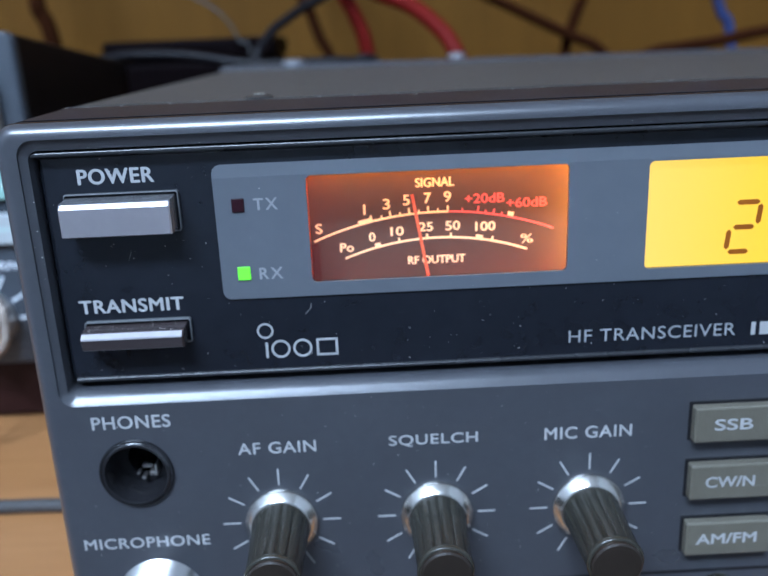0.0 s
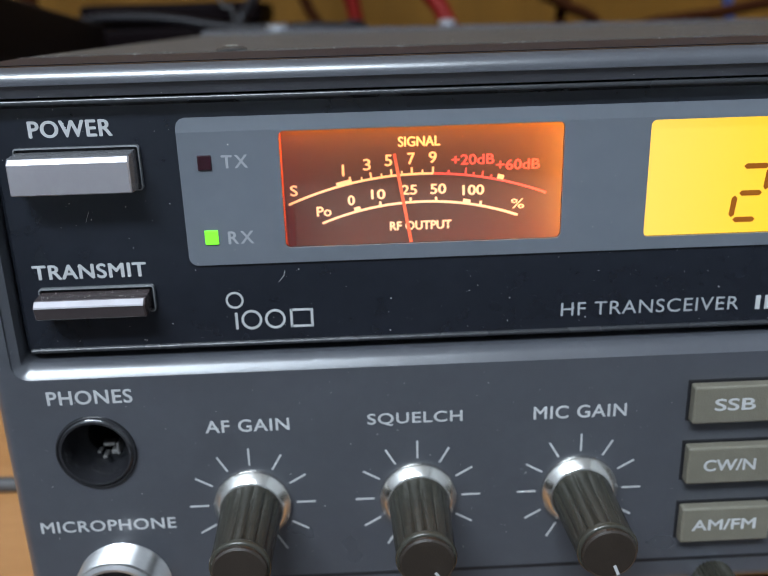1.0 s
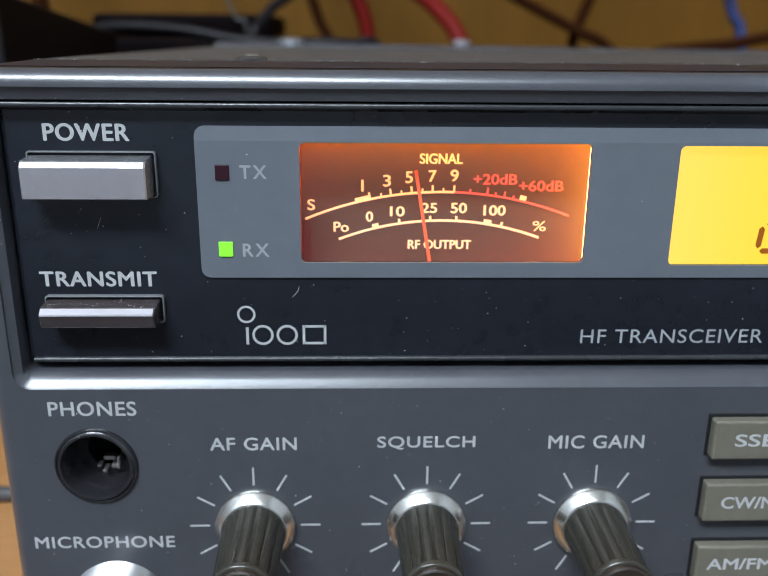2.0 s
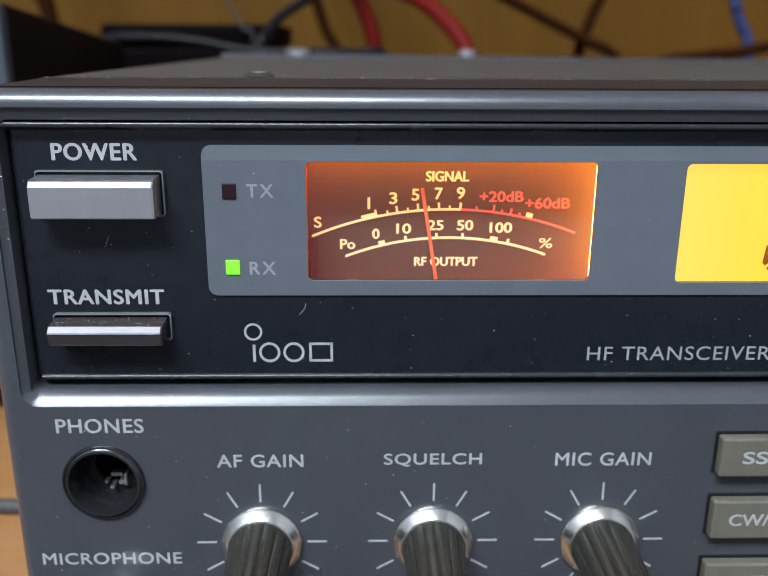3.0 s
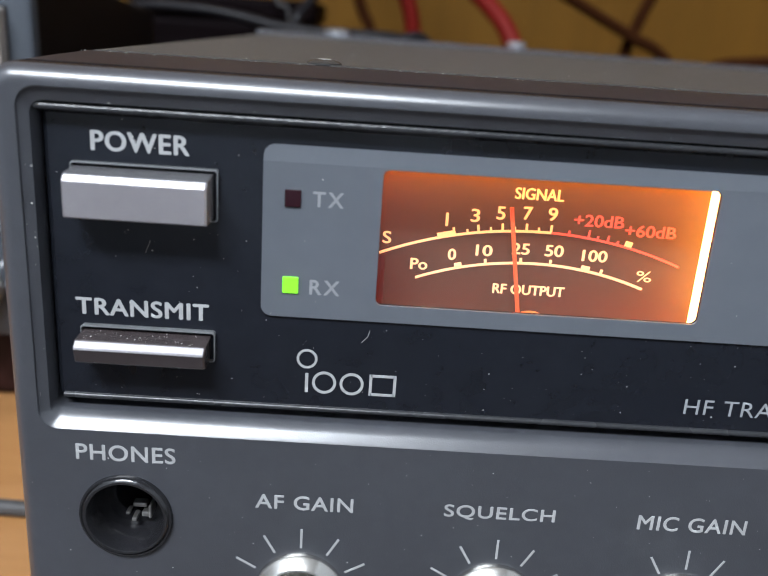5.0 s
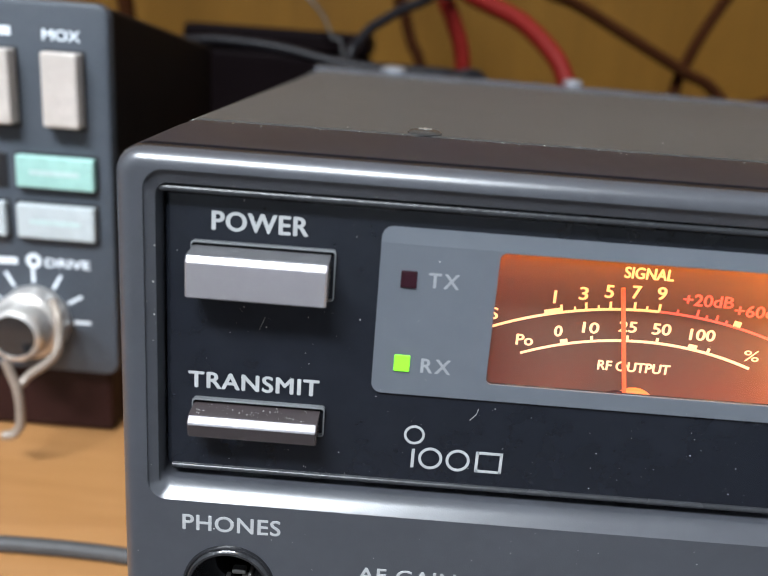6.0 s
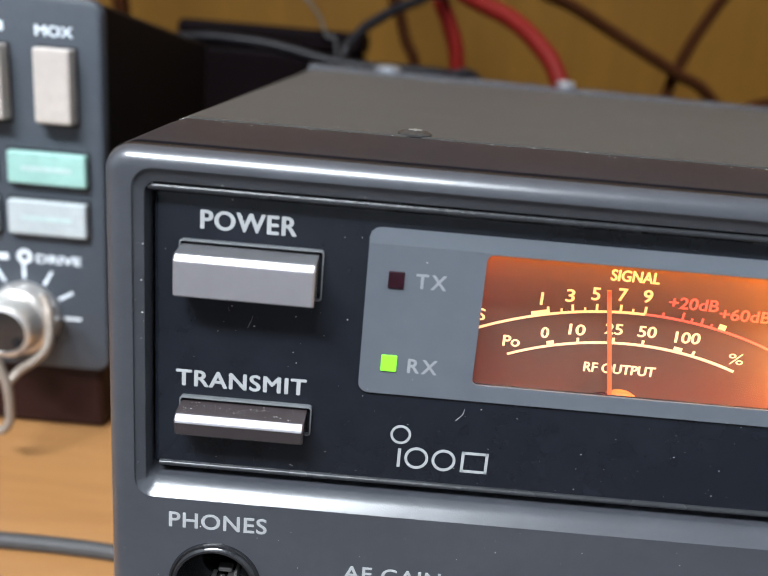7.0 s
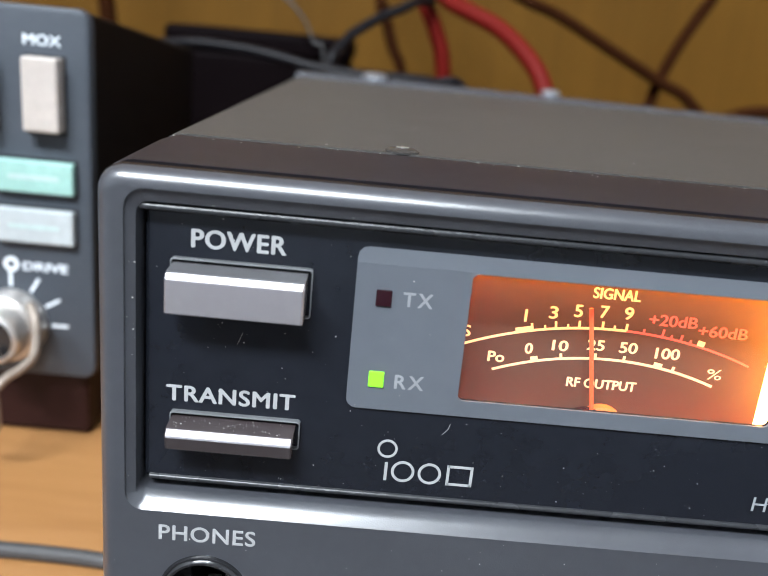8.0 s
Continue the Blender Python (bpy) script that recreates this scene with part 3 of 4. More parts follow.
    mark("signal_scale", cream + [tick(on_s, c_s, 56.9, 0.7, 2.6)], M_CREAM, meter)
    mark("signal_scale_red", [s_red] + [tick(on_s, c_s, x, h, 0.3) for x, h in ((74.9, 0.65), (77.8, 1.2), (79.2, 0.6), (80.7, 1.0), (82.2, 0.6))], M_PINK, meter)
    mark("signal_end_block", [tick(on_s, c_s, 83.8, 0.95, 1.1)], M_CREAM, meter)
    mark("power_scale", [p_arc, tick(on_p, c_p, 59.1, 0.75, 1.1), tick(on_p, c_p, 78.0, 0.75, 1.3)] + [tick(on_p, c_p, x, 0.8, 0.4) for x in (63.1, 68.3, 72.7, 80.4)], M_CREAM, meter)

    def word(text, cx, cz, w, h, mat=M_CREAM, bold=0.07):
        part("scale_lettering", lettering(text, cx - w / 2, cx + w / 2, cz - h / 2, cz + h / 2, f, bold), mat, meter)

    word("SIGNAL", 69.9, 98.4, 7.2, 1.75)
    word("RF OUTPUT", 70.0, 83.75, 10.9, 1.6)
    for t, x, z, w in (("1", 56.8, 93.85, 0.42), ("3", 60.9, 94.7, 1.35), ("5", 64.6, 95.3, 1.3), ("7", 68.5, 95.5, 1.35), ("9", 72.2, 95.6, 1.4)):
        word(t, x, z, w, 2.0)
    for t, x, z, w, h in (("0", 58.0, 88.6, 1.25, 1.75), ("10", 62.7, 89.5, 2.5, 1.75), ("25", 68.1, 90.1, 2.7, 1.75), ("50", 73.1, 90.1, 2.8, 1.8), ("100", 79.2, 89.7, 3.8, 1.8), ("%", 87.0, 87.0, 2.3, 1.7)):
        word(t, x, z, w, h, bold=0.07 if t != "%" else 0.0)
    word("S", 48.2, 90.6, 1.3, 1.9)
    word("Po", 53.2, 86.8, 2.6, 1.75)
    word("+20dB", 79.1, 95.0, 7.4, 1.8, M_PINK, 0.05)
    word("+60dB", 86.9, 93.9, 7.6, 1.8, M_PINK, 0.05)
    # the pointer, with the half-round cover of its hub
    n0, n1 = (65.5, 96.9), (68.6, 78.5)
    part("needle", loft([(bar_outline(n0, n1, 0.55), 5.3), (bar_outline(n0, n1, 0.55), 4.9)], True, True), M_NEEDLE, meter, "thin red meter needle")
    part("hub_cover", loft([(circle(70.6, 76.85, 3.7, 28), 8.2), (circle(70.6, 76.85, 3.7, 28), 6.8), (circle(70.6, 76.85, 3.1, 28), 6.5)], False, True), M_DIAL_HUB, meter, "orange half-round hub cover")
    part("hub_disc", lathe(67.6, 77.15, [(3.5, 6.48), (3.5, 5.9), (3.2, 5.8)], 28), M_LED_OFF, meter, "dark disc before the hub cover")


def bar_outline(p, q, w):
    d = (Vector(q) - Vector(p)).normalized() * w / 2
    return [(p[0] - d.y, p[1] + d.x), (p[0] + d.y, p[1] - d.x), (q[0] + d.y, q[1] - d.x), (q[0] - d.y, q[1] + d.x)]


M_DIAL_HUB = material("hub_orange", (0.60, 0.20, 0.06), 0.4)


def build_display(radio):
    x0, x1, z0, z1 = LCDW
    lcd = part("display", box(x0 - 0.5, x1 + 0.5, 0.9, 1.6, z0 - 0.5, z1 + 0.5), M_LCD, radio, "amber backlit liquid crystal display")
    # seven-segment figure 2, leaning to the right
    h, w, lean, t = 9.0, 4.9, 0.10, 0.9
    ox, oz = 121.5, 84.6

    def P(u, v):
        return (ox + u * w + v * h * lean, oz + v * h)

    segs = [((0.1, 1.0), (0.95, 1.0)), ((1.0, 0.96), (1.0, 0.55)), ((0.12, 0.5), (0.9, 0.5)), ((0.0, 0.46), (0.0, 0.05)), ((0.08, 0.0), (0.85, 0.0))]
    for a, b in segs:
        p, q = Vector(P(*a)), Vector(P(*b))
        d = (q - p).normalized()
        s = Vector((-d.y, d.x)) * t / 2
        o = [tuple(p), tuple(p + d * t / 2 + s), tuple(q - d * t / 2 + s), tuple(q), tuple(q - d * t / 2 - s), tuple(p + d * t / 2 - s)]
        part("segment", loft([(o, 0.92), (o, 0.80)], False, True), M_SEG, lcd)


def build_leds(radio):
    for name, mat, z, label in (("transmit_led", M_LED_OFF, 97.4, "unlit dark red square lamp"), ("receive_led", M_LED_ON, 85.15, "lit green square lamp")):
        part(name, box(33.95, 36.15, FIELD - 0.25, 0.2, z - 1.2, z + 1.2, 0.12), mat, radio, label)


def build_print(radio):
    words = [("POWER", 8.15, 21.2, 102.05, 104.75, 0.0, 0.11), ("TRANSMIT", 5.0, 23.7, 78.8, 81.35, 0.0, 0.10),
             ("HF TRANSCEIVER", 93.3, 124.3, 68.8, 71.25, 0.0, 0.0),
             ("PHONES", 4.9, 19.35, 57.25, 59.85, LOW, 0.06), ("MICROPHONE", -0.2, 24.0, 31.8, 34.1, LOW, 0.05),
             ("AF GAIN", 31.1, 45.7, 50.7, 53.1, LOW, 0.05), ("SQUELCH", 59.3, 76.0, 50.65, 53.15, LOW, 0.05), ("MIC GAIN", 88.5, 105.0, 50.65, 53.15, LOW, 0.05)]
    for text, x0, x1, z0, z1, y, w in words:
        part("lettering", lettering(text, x0, x1, z0, z1, y, w, spacing=1.08), M_PRINT if w > 0 else M_PRINTDIM, radio)
    for text, z0, z1 in (("TX", 96.4, 98.5), ("RX", 83.9, 86.05)):
        part("lettering", lettering(text, 37.7, 41.9, z0, z1, FIELD, 0.07, spacing=1.3), M_PRINTDIM, radio)
    # maker's mark: plain shapes
    ring = loft([(circle(37.75, 74.0, 1.5, 28), 0.0), (circle(37.75, 74.0, 1.5, 28), -0.07), (circle(37.75, 74.0, 1.15, 28), -0.07), (circle(37.75, 74.0, 1.15, 28), 0.0)])
    shapes = [ring, bar((37.8, 68.75), (37.8, 71.75), 0.45, 0.0, 0.07)]
    for cx in (40.35, 44.35):
        shapes.append(loft([(circle(cx, 70.4, r, 32), y) for r, y in ((1.75, 0.0), (1.75, -0.07), (1.35, -0.07), (1.35, 0.0))]))
    shapes += [bar((x, 68.75), (x, 72.1), 0.42, 0.0, 0.07) for x in (47.1, 50.6)] + [bar((47.1, z), (50.6, z), 0.4, 0.0, 0.07) for z in (68.95, 71.9)]
    mark("maker_mark", shapes, M_PRINT, radio, "light grey ring, stroke and outline shapes")
    mark("model_mark", [bar((127.2, 69.95), (128.0, 69.95), 2.5, 0.0, 0.07), bar((128.8, 69.95), (132.4, 69.95), 2.5, 0.0, 0.07), bar((133.2, 69.95), (134.6, 69.95), 0.6, 0.0, 0.07), bar((135.4, 69.95), (144.0, 69.95), 2.5, 0.0, 0.07)], M_PRINT, radio, "pale bars of the model mark")


def build_knob(radio, cx, turn):
    cz = 36.1
    ticks = [bar((cx + 7.9 * math.cos(radians(a)), cz + 7.9 * math.sin(radians(a))), (cx + 11.3 * math.cos(radians(a)), cz + 11.3 * math.sin(radians(a))), 0.36, LOW, 0.05) for a in [90 + 30 * k for k in range(-5, 6)]]
    for t in ticks:
        part("dial_tick", t, M_PRINT, radio)

    def flute(r, depth):
        """Broad rounded ridges with narrow grooves between them."""
        out = []
        for i in range(192):
            a = 2 * math.pi * i / 192
            q = r - depth * (1 - abs(math.sin(7 * a))) ** 1.6
            out.append((cx + q * math.cos(a + turn), cz + q * math.sin(a + turn)))
        return out

    body = loft([(flute(5.5, 0.0), LOW - 1.4), (flute(5.4, 0.0), LOW - 2.6), (flute(5.3, 0.5), LOW - 4.4), (flute(4.85, 0.55), LOW - 16.6), (flute(4.85, 0.0), LOW - 16.9)], False, True)
    knob = part("control_knob", body, M_KNOB, radio, "olive-black fluted knob on a bright aluminium skirt", smooth=50)
    part("end_ring", lathe(cx, cz, [(4.6, LOW - 16.8), (4.95, LOW - 17.0), (5.0, LOW - 17.5), (4.85, LOW - 17.9), (4.5, LOW - 18.1), (4.2, LOW - 18.05)], 56), M_KNOB, knob, "smooth ring round the end", smooth=50)
    part("skirt", lathe(cx, cz, [(7.0, LOW + 0.01), (7.0, LOW - 0.6), (6.9, LOW - 0.85), (6.7, LOW - 1.1), (6.4, LOW - 1.5), (5.75, LOW - 2.3), (5.55, LOW - 2.45), (5.2, LOW - 2.45)], 64), M_SKIRT, knob, "bright satin aluminium skirt ring", smooth=40)
    part("cap", lathe(cx, cz, [(4.5, LOW - 18.0), (4.45, LOW - 18.7), (4.1, LOW - 18.95), (3.4, LOW - 19.0)], 40), M_KNOBEND, knob)
    a = radians(-90) + turn * 3
    part("pointer", bar((cx + 2.2 * math.cos(a), cz + 2.2 * math.sin(a)), (cx + 4.1 * math.cos(a), cz + 4.1 * math.sin(a)), 0.5, LOW - 19.0, 0.08), M_PRINT, knob, "white pointer line")


def build_jacks(radio):
    cx, cz = JACK
    jack = part("phones_jack", merge(lathe(cx, cz, [(6.0, LOW + 0.3), (6.95, LOW + 0.02), (6.95, LOW - 0.35), (6.85, LOW - 0.6), (6.6, LOW - 0.65), (6.5, LOW - 0.5), (6.4, LOW - 0.55), (6.15, LOW - 0.95), (5.8, LOW - 0.9), (5.6, LOW - 0.5), (5.3, LOW + 1.0), (5.2, LOW + 9)], 48, cap1=False),
                                     loft([(circle(cx, cz, 5.5, 40), LOW + 6), (circle(cx, cz, 3.4, 40), LOW + 6), (circle(cx, cz, 3.3, 40), LOW + 14)], False, True)), M_JACK, radio, "black headphone socket", smooth=35)
    part("jack_spring", merge(box(cx - 0.6, cx + 1.6, LOW + 5.0, LOW + 6.5, cz - 1.9, cz - 1.1, 0.25), box(cx + 0.9, cx + 2.3, LOW + 4.4, LOW + 6.4, cz - 3.2, cz - 2.3, 0.25), box(cx - 1.6, cx - 0.9, LOW + 4.4, LOW + 6.4, cz - 3.0, cz - 2.5, 0.2), box(cx + 2.2, cx + 2.7, LOW + 3.6, LOW + 6.4, cz - 2.9, cz - 0.6, 0.2), box(cx - 0.5, cx + 0.3, LOW + 3.8, LOW + 6.2, cz - 3.7, cz - 3.1, 0.2)), M_JACKMETAL, jack, "metal contact inside the socket")
    mx, mz = MIC
    prof = [(7.5, LOW + 2)]
    for k in range(6):
        prof += [(8.6, LOW - 0.3 - k * 0.9), (8.2, LOW - 0.75 - k * 0.9)]
    prof += [(8.3, LOW - 6.0), (7.6, LOW - 6.4), (7.0, LOW - 6.2), (7.0, LOW - 1.0)]
    mic = part("microphone_socket", lathe(mx, mz, prof, 56), M_NICKEL, radio, "threaded bright metal microphone socket", smooth=25)
    part("socket_insert", lathe(mx, mz, [(6.6, LOW - 1.0), (6.6, LOW - 2.2), (6.0, LOW - 2.5)], 40), M_JACK, mic)


def build_mode_keys(radio):
    for text, z0, z1, tx0, tx1 in (("SSB", 49.6, 56.6, 119.6, 126.8), ("CW/N", 37.5, 44.7, 118.8, 128.2), ("AM/FM", 25.1, 32.2, 117.9, 129.7)):
        # near-black plate in place of the shade in the gap round the key
        well = part("key_gap_plate", box(115.55, 132.8, LOW - 0.12, LOW + 0.3, z0 - 0.4, z1 + 0.55, 0.1), M_MOAT, radio, "near-black plate for the shaded gap round the key")
        key = part("mode_key", box(115.95, 132.4, LOW - 2.3, LOW - 0.1, z0 - 0.1, z1 + 0.1, 0.45, 3), M_OLIVE, radio, "olive-grey push key")
        zc = (z0 + z1) / 2 + 0.1
        part("key_lettering", lettering(text, tx0, tx1, zc - 1.15, zc + 1.15, LOW - 2.3, 0.07), M_PRINT, key)
    part("panel_seam", box(X0 + 1.0, 140, LOW - 0.06, LOW + 0.2, 19.6, 20.3), M_MOAT, radio)
    knurl = loft([([(123.8 + (3.9 - 0.35 * (i % 2)) * math.cos(math.pi * i / 30), 15.4 + (3.9 - 0.35 * (i % 2)) * math.sin(math.pi * i / 30)) for i in range(60)], y) for y in (LOW + 2, LOW - 4.5)], False, True)
    part("small_knob", knurl, M_KNOB, radio, "small black knurled control knob")


def build_dust(radio):
    """Specks of dust lying on the front, the frame and the cover."""
    rng = random.Random(7)
    bm = bmesh.new()

    def speck(c, u, v, w, r):
        k = rng.randint(4, 6)
        ph = rng.random() * 6
        lean = rng.uniform(0.5, 1.0)
        base = [c + (u * math.cos(ph + 2 * math.pi * i / k) + v * lean * math.sin(ph + 2 * math.pi * i / k)) * r * rng.uniform(0.7, 1.2) for i in range(k)]
        vs = [bm.verts.new(p) for p in base]
        tip = bm.verts.new(c + w * r * 0.6)
        for i in range(k):
            bm.faces.new((vs[i], vs[(i + 1) % k], tip))

    X, Y, Z = Vector((1, 0, 0)), Vector((0, 1, 0)), Vector((0, 0, 1))
    for _ in range(330):
        x, z = rng.uniform(3, 150), rng.uniform(66.8, 107)
        if 46 < x < 94 and 82 < z < 103 and rng.random() < 0.85 or x > 104 and z > 81:
            continue
        if 4.5 < x < 26 and (92 < z < 102 or 70 < z < 79):
            continue
        if z > 80 and x > 30 and (z > 102 or 46 < x < 94 and z > 82 or rng.random() < 0.7):
            continue
        speck(Vector((x, FIELD - 0.01 if x > 30.5 and z > 80 else -0.02, z)), X, Z, -Y, rng.choice((0.03, 0.035, 0.04, 0.05, 0.06, 0.08, 0.12)))
    for _ in range(130):
        x, y = rng.uniform(-2, 150), rng.uniform(29.5, 200) if rng.random() < 0.6 else rng.uniform(24, 28.3)
        speck(Vector((x, y, 113.4 if y > 29 else 113.28)), X, Y, Z, rng.choice((0.08, 0.1, 0.12, 0.2)))
    for _ in range(30):
        x = rng.uniform(0, 150)
        k = rng.random() ** 3
        speck(Vector((x, -2.04 - 0.63 * k, 108.45 + 1.75 * k)), X, Z, -Y, rng.choice((0.03, 0.04, 0.06, 0.1)))
    for _ in range(170):
        x, z = rng.uniform(-2, 150), rng.uniform(24, 61.5)
        if x > 115 or math.hypot(x - JACK[0], z - JACK[1]) < 8 or any(math.hypot(x - k, z - 36.1) < 8 for k in (38, 68, 97.2)) or abs(x - 13) < 9 and z < 30:
            continue
        speck(Vector((x, LOW - 0.01, z)), X, Z, -Y, rng.choice((0.05, 0.06, 0.08, 0.11)))
    for _ in range(10):
        z = rng.uniform(66, 107)
        k = rng.random()
        speck(Vector((0.0 + 1.1 * k, -2.68 + 0.58 * k, z)), X, Z, -Y, rng.choice((0.04, 0.05, 0.06, 0.16)))
    # a flake on the frame, and crumbs on top of the lower button
    speck(Vector((0.7, LOW + 0.9, 86.4)), X, Z, -Y, 0.3)
    for _ in range(48):
        y = rng.uniform(-3.6, -0.5)
        speck(Vector((rng.uniform(6.6, 23.6), y, 76.47 + 0.083 * (y + 3.8))), X, Y, Z, rng.choice((0.04, 0.05, 0.07, 0.10)))
    # two short fibres
    for a, b in (((45.4, 77.0), (46.3, 78.0)), ((46.3, 78.0), (46.5, 78.9)), ((15.0, 88.4), (15.7, 90.2))):
        p, q = Vector((a[0], -0.05, a[1])), Vector((b[0], -0.05, b[1]))
        s = (q - p).cross(Y).normalized() * (0.015 if a[0] < 20 else 0.028)
        bm.faces.new([bm.verts.new(c) for c in (p - s, p + s, q + s, q - s)])
    ob = link("dust", bm, M_DUST)
    tagged(ob, "pale dust specks and fibres on the radio", "dust", kind="stuff")


radio = tagged(empty("radio_transceiver", (116, 120, 0)), "black and charcoal shortwave transceiver, switched on, standing on the desk", "radio")
build_front(radio)
build_cover(radio)
build_glass(radio)
push_button(radio, "power_button", 5.8, 24.4, 93.9, 99.5, 5.0, "silver-grey power push button", 0.78)
# body coloured dark in place of the dark reflections on its faces
push_button(radio, "transmit_button", 6.0, 24.0, 73.3, 76.35, 5.0, "transmit push button, coloured dark for its reflections, with a highlight strip", 0.85, 0.5, M_KEYREFLECT)
build_meter(radio)
build_display(radio)
build_leds(radio)
build_print(radio)
for cx, turn in ((38.15, 0.05), (67.95, 0.21), (97.25, 0.13)):
    build_knob(radio, cx, turn)
build_jacks(radio)
build_mode_keys(radio)
build_dust(radio)


# ---- the second radio, further back ----
def build_second_radio():
    y = 121.0
    r2 = tagged(empty("large_radio", (-215, 260, 0)), "large slate-grey radio with beige and mint keys on the desk", "radio")
    x0, x1, z0, z1 = -380.0, -48.4, 22.6, 130.8
    part("front_panel", loft([(rrect(x0, x1, z0, z1, 4), y + 4), (rrect(x0, x1, z0, z1, 4), y + 1.2), (rrect(x0 + 0.4, x1 - 0.4, z0 + 0.4, z1 - 0.4, 3.6), y + 0.3), (rrect(x0 + 1.2, x1 - 1.2, z0 + 1.2, z1 - 1.2, 3), y)], True, True), M_R2, r2, "slate-grey front panel", smooth=40)
    # the case falls away towards its rear
    case = box(x0 + 2, x1 - 1.0, y + 4.2, 246, z0 + 1, z1 - 1.0, 1.5, 3)
    for v in case.verts:
        if v.co.z > 80:
            v.co.z -= 0.10 * (v.co.y - y - 8)
    part("case", case, M_R2SIDE, r2, "black painted metal case")
    # added dark block in place of the shade below the case
    part("under_shade_block", box(x0 + 12, x1 - 4, y + 5.0, 200, 0.8, z0 + 2, 1.5, 2), M_UNDER, r2, "added dark brown block for the shade under the case")
    for fx in (-350, -120):
        for fy in (150, 190):
            part("foot", lathe_z(fx, fy, [(9, z0 + 1), (9, 3), (8, 0)]), M_RUBBER, r2)
    for kx in (-60.6, -79.2):
        key = part("tall_key", box(kx - 5.0, kx + 5.0, y - 5.0, y + 0.5, 97.5, 117.6, 0.8, 3), M_BEIGE, r2, "tall beige push key")
        # dark plate behind the key, for the shade round it
        part("key_gap_plate", box(kx - 5.5, kx + 5.7, y - 0.12, y + 0.2, 96.3, 118.1), M_MOAT, key)
    part("lettering", lettering("MOX", -66.6, -56.2, 120.4, 123.3, y, 0.12), M_WHITE, r2)
    part("lettering_bar", bar((-87, 122.0), (-75.2, 122.2), 2.4, y), M_WHITE, r2)
    for a, b, c, d, mat, label in ((-75.2, -53.0, 79.8, 89.0, M_MINT, "mint-green push key"), (-75.8, -53.3, 65.0, 75.0, M_PALE, "pale grey push key"), (-102.5, -79.0, 65.0, 75.0, M_PALE, "pale grey push key")):
        key = part("wide_key", box(a, b, y - 2.5, y + 0.5, c, d, 0.6, 3), mat, r2, label)
        part("key_writing", bar((a + 4, (c + d) / 2), (b - 4, (c + d) / 2), 1.3, y - 2.5), M_FAINT, key)
        # dark plate again for the shade round this key
        part("key_gap_plate", box(a - 0.8, b + 0.8, y - 0.1, y + 0.2, c - 0.8, d + 0.8), M_MOAT, key)
    part("slot", box(-102.5, -78.4, y - 0.4, y + 0.3, 79.0, 89.0, 0.2), M_MOAT, r2, "dark slot beside the keys")
    part("lettering", lettering("DRIVE", -69.2, -55.9, 56.0, 58.6, y, 0.12), M_WHITE, r2)
    part("lettering_bar", bar((-87.4, 57.0), (-77.4, 57.2), 2.0, y), M_WHITE, r2)
    part("dial_ring", loft([(circle(-72.6, 57.6, 2.3, 24), y), (circle(-72.6, 57.6, 2.3, 24), y - 0.1), (circle(-72.6, 57.6, 1.0, 24), y - 0.1)]), M_WHITE, r2)
    kx, kz = -73.0, 39.2
    ticks = [bar((kx + 11.6 * math.cos(radians(a)), kz + 11.6 * math.sin(radians(a))), (kx + 16.6 * math.cos(radians(a)), kz + 16.6 * math.sin(radians(a))), 0.9, y, 0.08) for a in (0, 30, 60, 90, 120, 150, 180)]
    for t in ticks:
        part("dial_tick", t, M_WHITE, r2)
    knob = part("double_knob", lathe(kx, kz, [(10.6, y), (10.4, y - 6.0), (10.0, y - 7.0), (9.2, y - 7.6), (8.6, y - 7.7)], 40), M_BRUSH, r2, "dull metal outer ring knob", smooth=35)
    part("inner_knob", lathe(kx, kz, [(8.6, y - 7.5), (8.3, y - 13), (7.6, y - 14.6), (6.4, y - 15.2), (6.2, y - 14.4)], 36), M_BRUSH, knob, "dull metal inner knob", smooth=35)
    part("knob_face", lathe(kx, kz, [(6.25, y - 14.0), (6.1, y - 14.6), (2.0, y - 14.7)], 32), M_JACK, knob, "dark knob face")
    wire = tube([(-72.6, y - 21, 34.6), (-71.4, y - 21, 31.0), (-69.6, y - 21, 25.0), (-69.3, y - 21, 18.0), (-69.9, y - 21, 14.0), (-72.0, y - 21, 11.6), (-74.6, y - 21, 11.0)], 1.35, 10)
    part("hook", merge(wire, tube([(-63.5, y - 9.5, 49.0), (-60.6, y - 13, 46.0), (-59.6, y - 15, 41.0), (-59.8, y - 17, 36.4), (-62.8, y - 18, 32.8), (-67.2, y - 18, 29.4), (-69.6, y - 20, 26.5)], 1.3, 10)), M_WIRE, knob, "bare bent wire hook hanging from the knob", smooth=40)


build_second_radio()


# ---- behind the radios ----
def loose_box():
    b = tagged(empty("black_box", (-35, 320, 0)), "black plastic box standing behind the radios", "box")
    part("case", box(-74.5, 13, 296, 362, 3, 116.5, 3, 4), M_BOX, b)
    part("lid", box(-75.5, 14, 295, 363, 116.7, 127.4, 3, 4), M_BOX, b)
    for x in (-66, 4):
        for y in (306, 352):
            part("foot", lathe_z(x, y, [(5, 3.2), (5, 0.6), (4.4, 0.0)]), M_RUBBER, b)


loose_box()


def cable(points, r, mat, label):
    ob = link("cable", tube(points, r, 14), mat, None, smooth=60)
    return tagged(ob, label, "cable", group="cables behind the radios")


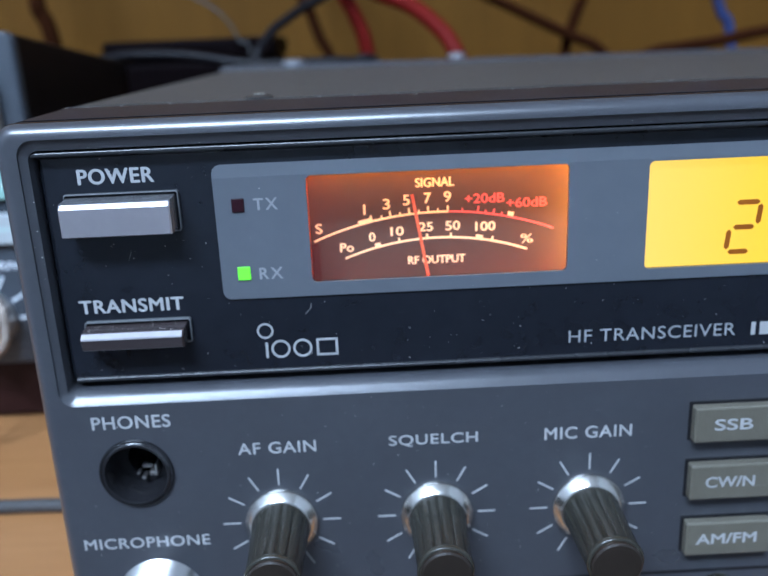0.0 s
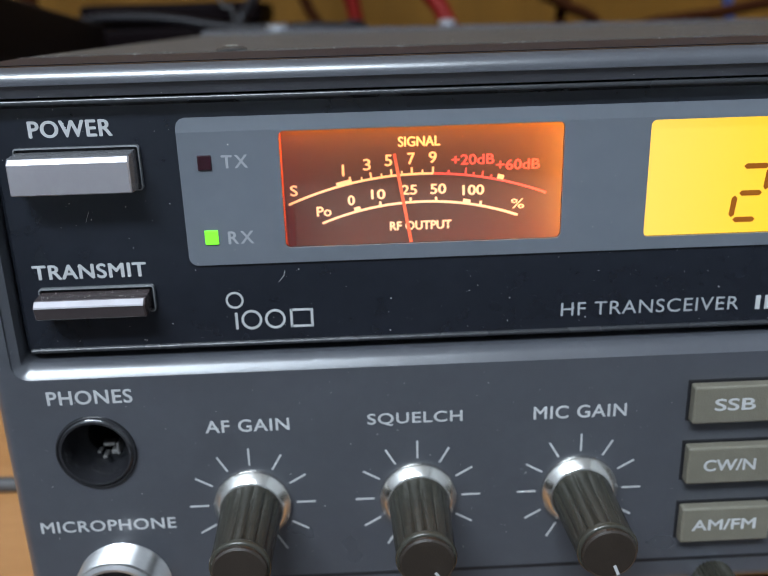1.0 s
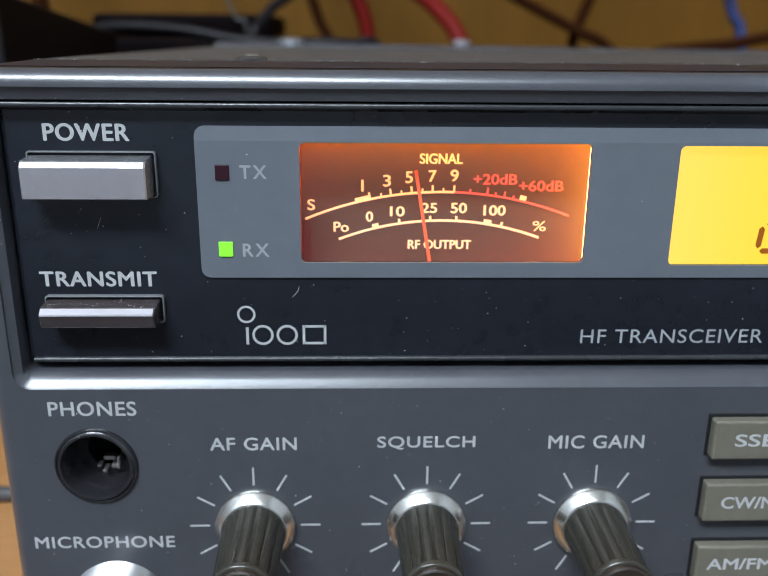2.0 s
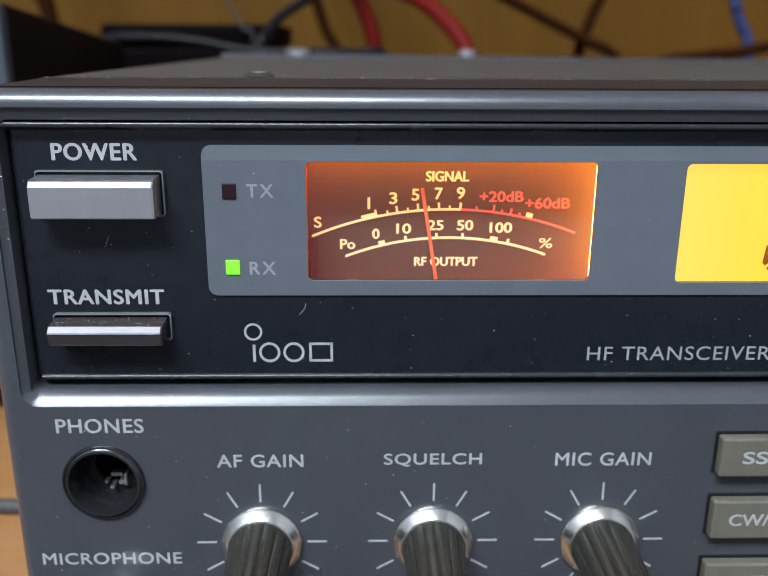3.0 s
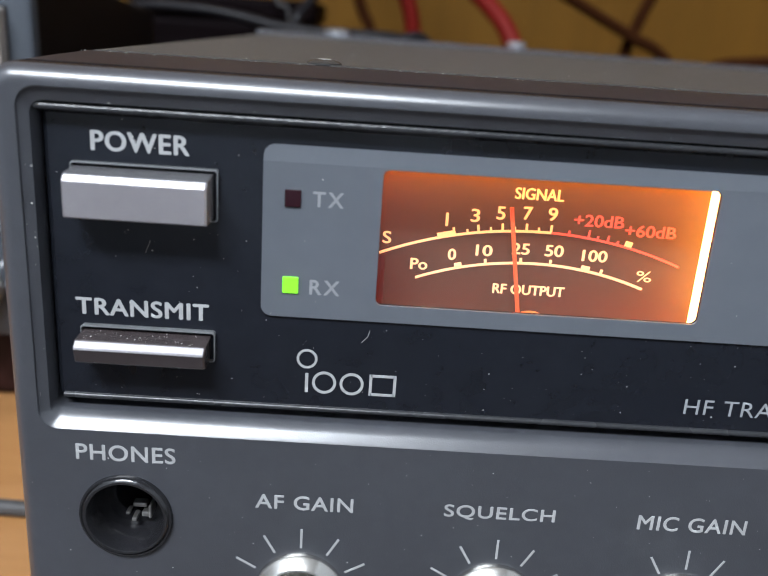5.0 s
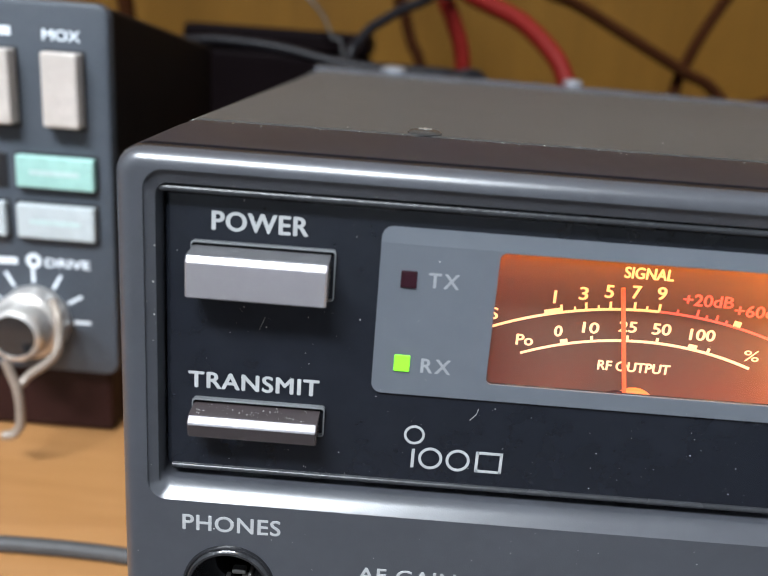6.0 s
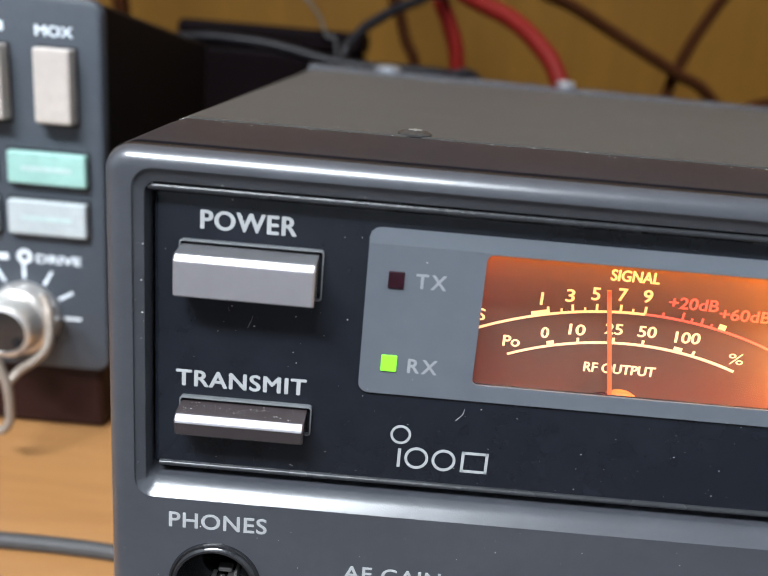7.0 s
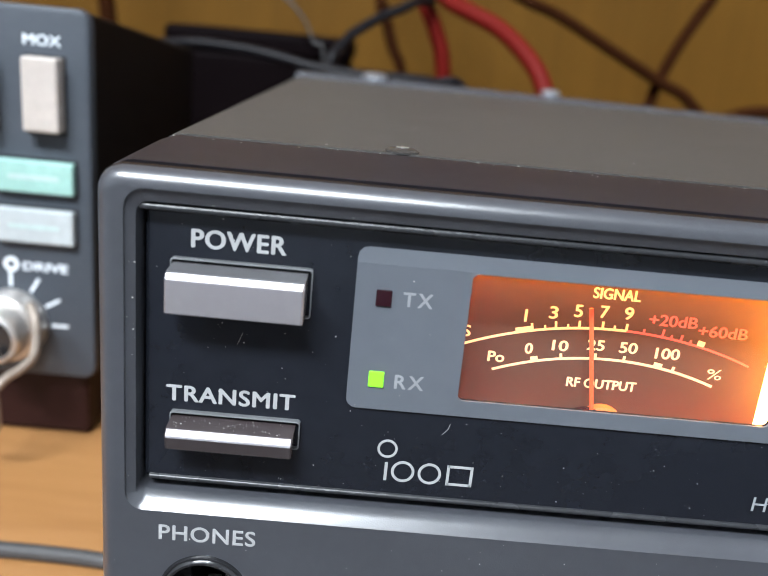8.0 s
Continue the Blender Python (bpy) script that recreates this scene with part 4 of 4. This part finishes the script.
cable([(70, 330, 5), (66, 329, 60), (61.2, 327, 116), (55.3, 327, 135.3), (50.1, 327, 145.5), (48.0, 326, 152.5), (53.0, 321, 154.5), (61.1, 314, 149.4), (70.4, 306, 145.2), (83.5, 296, 139.2), (94.7, 284, 129.6), (102.9, 275, 118.5), (108, 268, 100), (112, 264, 50), (116, 270, 5)], 4.2, M_RED, "thick red power cable looping up behind the radio")
cable([(-6, 270, 3), (1, 270, 80), (6.0, 276, 116), (8.7, 280, 122.8), (13.6, 286, 129.5), (18.8, 290, 133.6), (28.5, 296, 140), (41.9, 305, 147.1), (56, 340, 162), (60, 430, 260), (58, 474, 420)], 2.4, M_SHINYCABLE, "glossy black cable rising behind the radio")
cable([(46, 352, 3), (43, 351, 80), (39.7, 350, 113), (34.6, 350, 124), (31.5, 350, 132.5), (27.9, 350, 144.6), (24.9, 352, 159), (20, 420, 300), (18, 474, 420)], 3.1, M_BROWNCABLE, "dark brown cable rising behind the radio")
cable([(-150, 440, 250), (-144, 420, 190), (-143.1, 400, 155.3), (-141.5, 400, 146.5), (-137.6, 400, 133.2), (-130, 400, 60), (-128, 400, 5)], 5.0, M_BROWNCABLE, "dark brown cable behind the large radio")
cable([(20, 420, 240), (60, 360, 180), (92.2, 318, 156.5), (113.3, 315, 148.7), (133, 315, 139.4), (152.3, 315, 130), (171.4, 315, 120.8), (188.3, 315, 111.9), (214, 315, 80), (226, 316, 4)], 2.9, M_BROWNCABLE, "dark brown cable slanting down behind the radio")
cable([(206, 400, 250), (197, 340, 185), (192, 322, 167.5), (185.5, 322, 153.8), (178.6, 322, 139.8), (173.8, 322, 127.2), (169.9, 322, 112.5), (164, 322, 60), (160, 320, 4)], 2.9, M_BROWNCABLE, "dark brown cable crossing another behind the radio")
cable([(236, 330, 190), (247.4, 315, 143.5), (249.8, 315, 136), (253.1, 315, 128.3), (258, 315, 118.6), (266, 312, 60), (272, 306, 4)], 2.8, M_BLUE, "blue cable hanging behind the radio")
cable([(170, 300, 90), (205, 300, 109), (224.6, 300, 112.9), (246.4, 300, 115.3), (271.5, 300, 119.4), (330, 304, 124), (420, 330, 140), (520, 400, 200)], 2.9, M_BROWNCABLE, "dark cable sagging behind the radio")
cable([(-32, 300, 150), (-22, 292, 145.5), (-13.5, 285, 140.6), (-6.9, 285, 133.4), (-2.9, 285, 125.1), (2.2, 285, 118.5), (5, 286, 60), (8, 288, 3)], 0.7, M_GREYCABLE, "thin grey wire behind the radio")
cable([(-96, 262, 3), (-92, 260, 70), (-80, 258, 112), (-58, 254, 120.0), (-34, 250, 120.5), (-16, 247, 118.8), (0, 244, 116.0), (16, 242.5, 114.6), (34, 242.5, 114.6), (52, 243, 114.2), (66, 245, 110), (74, 250, 60), (80, 262, 4)], 2.4, M_SHINYCABLE, "black cable lying along the rear of the radio")
cable([(-420, 36, 2.0), (-200, 54, 2.0), (-100, 62, 2.0), (-60, 63.5, 2.0), (-33, 63, 2.0), (-8, 60, 2.0), (40, 56, 2.0)], 2.0, M_GREYCABLE, "grey cable lying on the desk beside the radio")
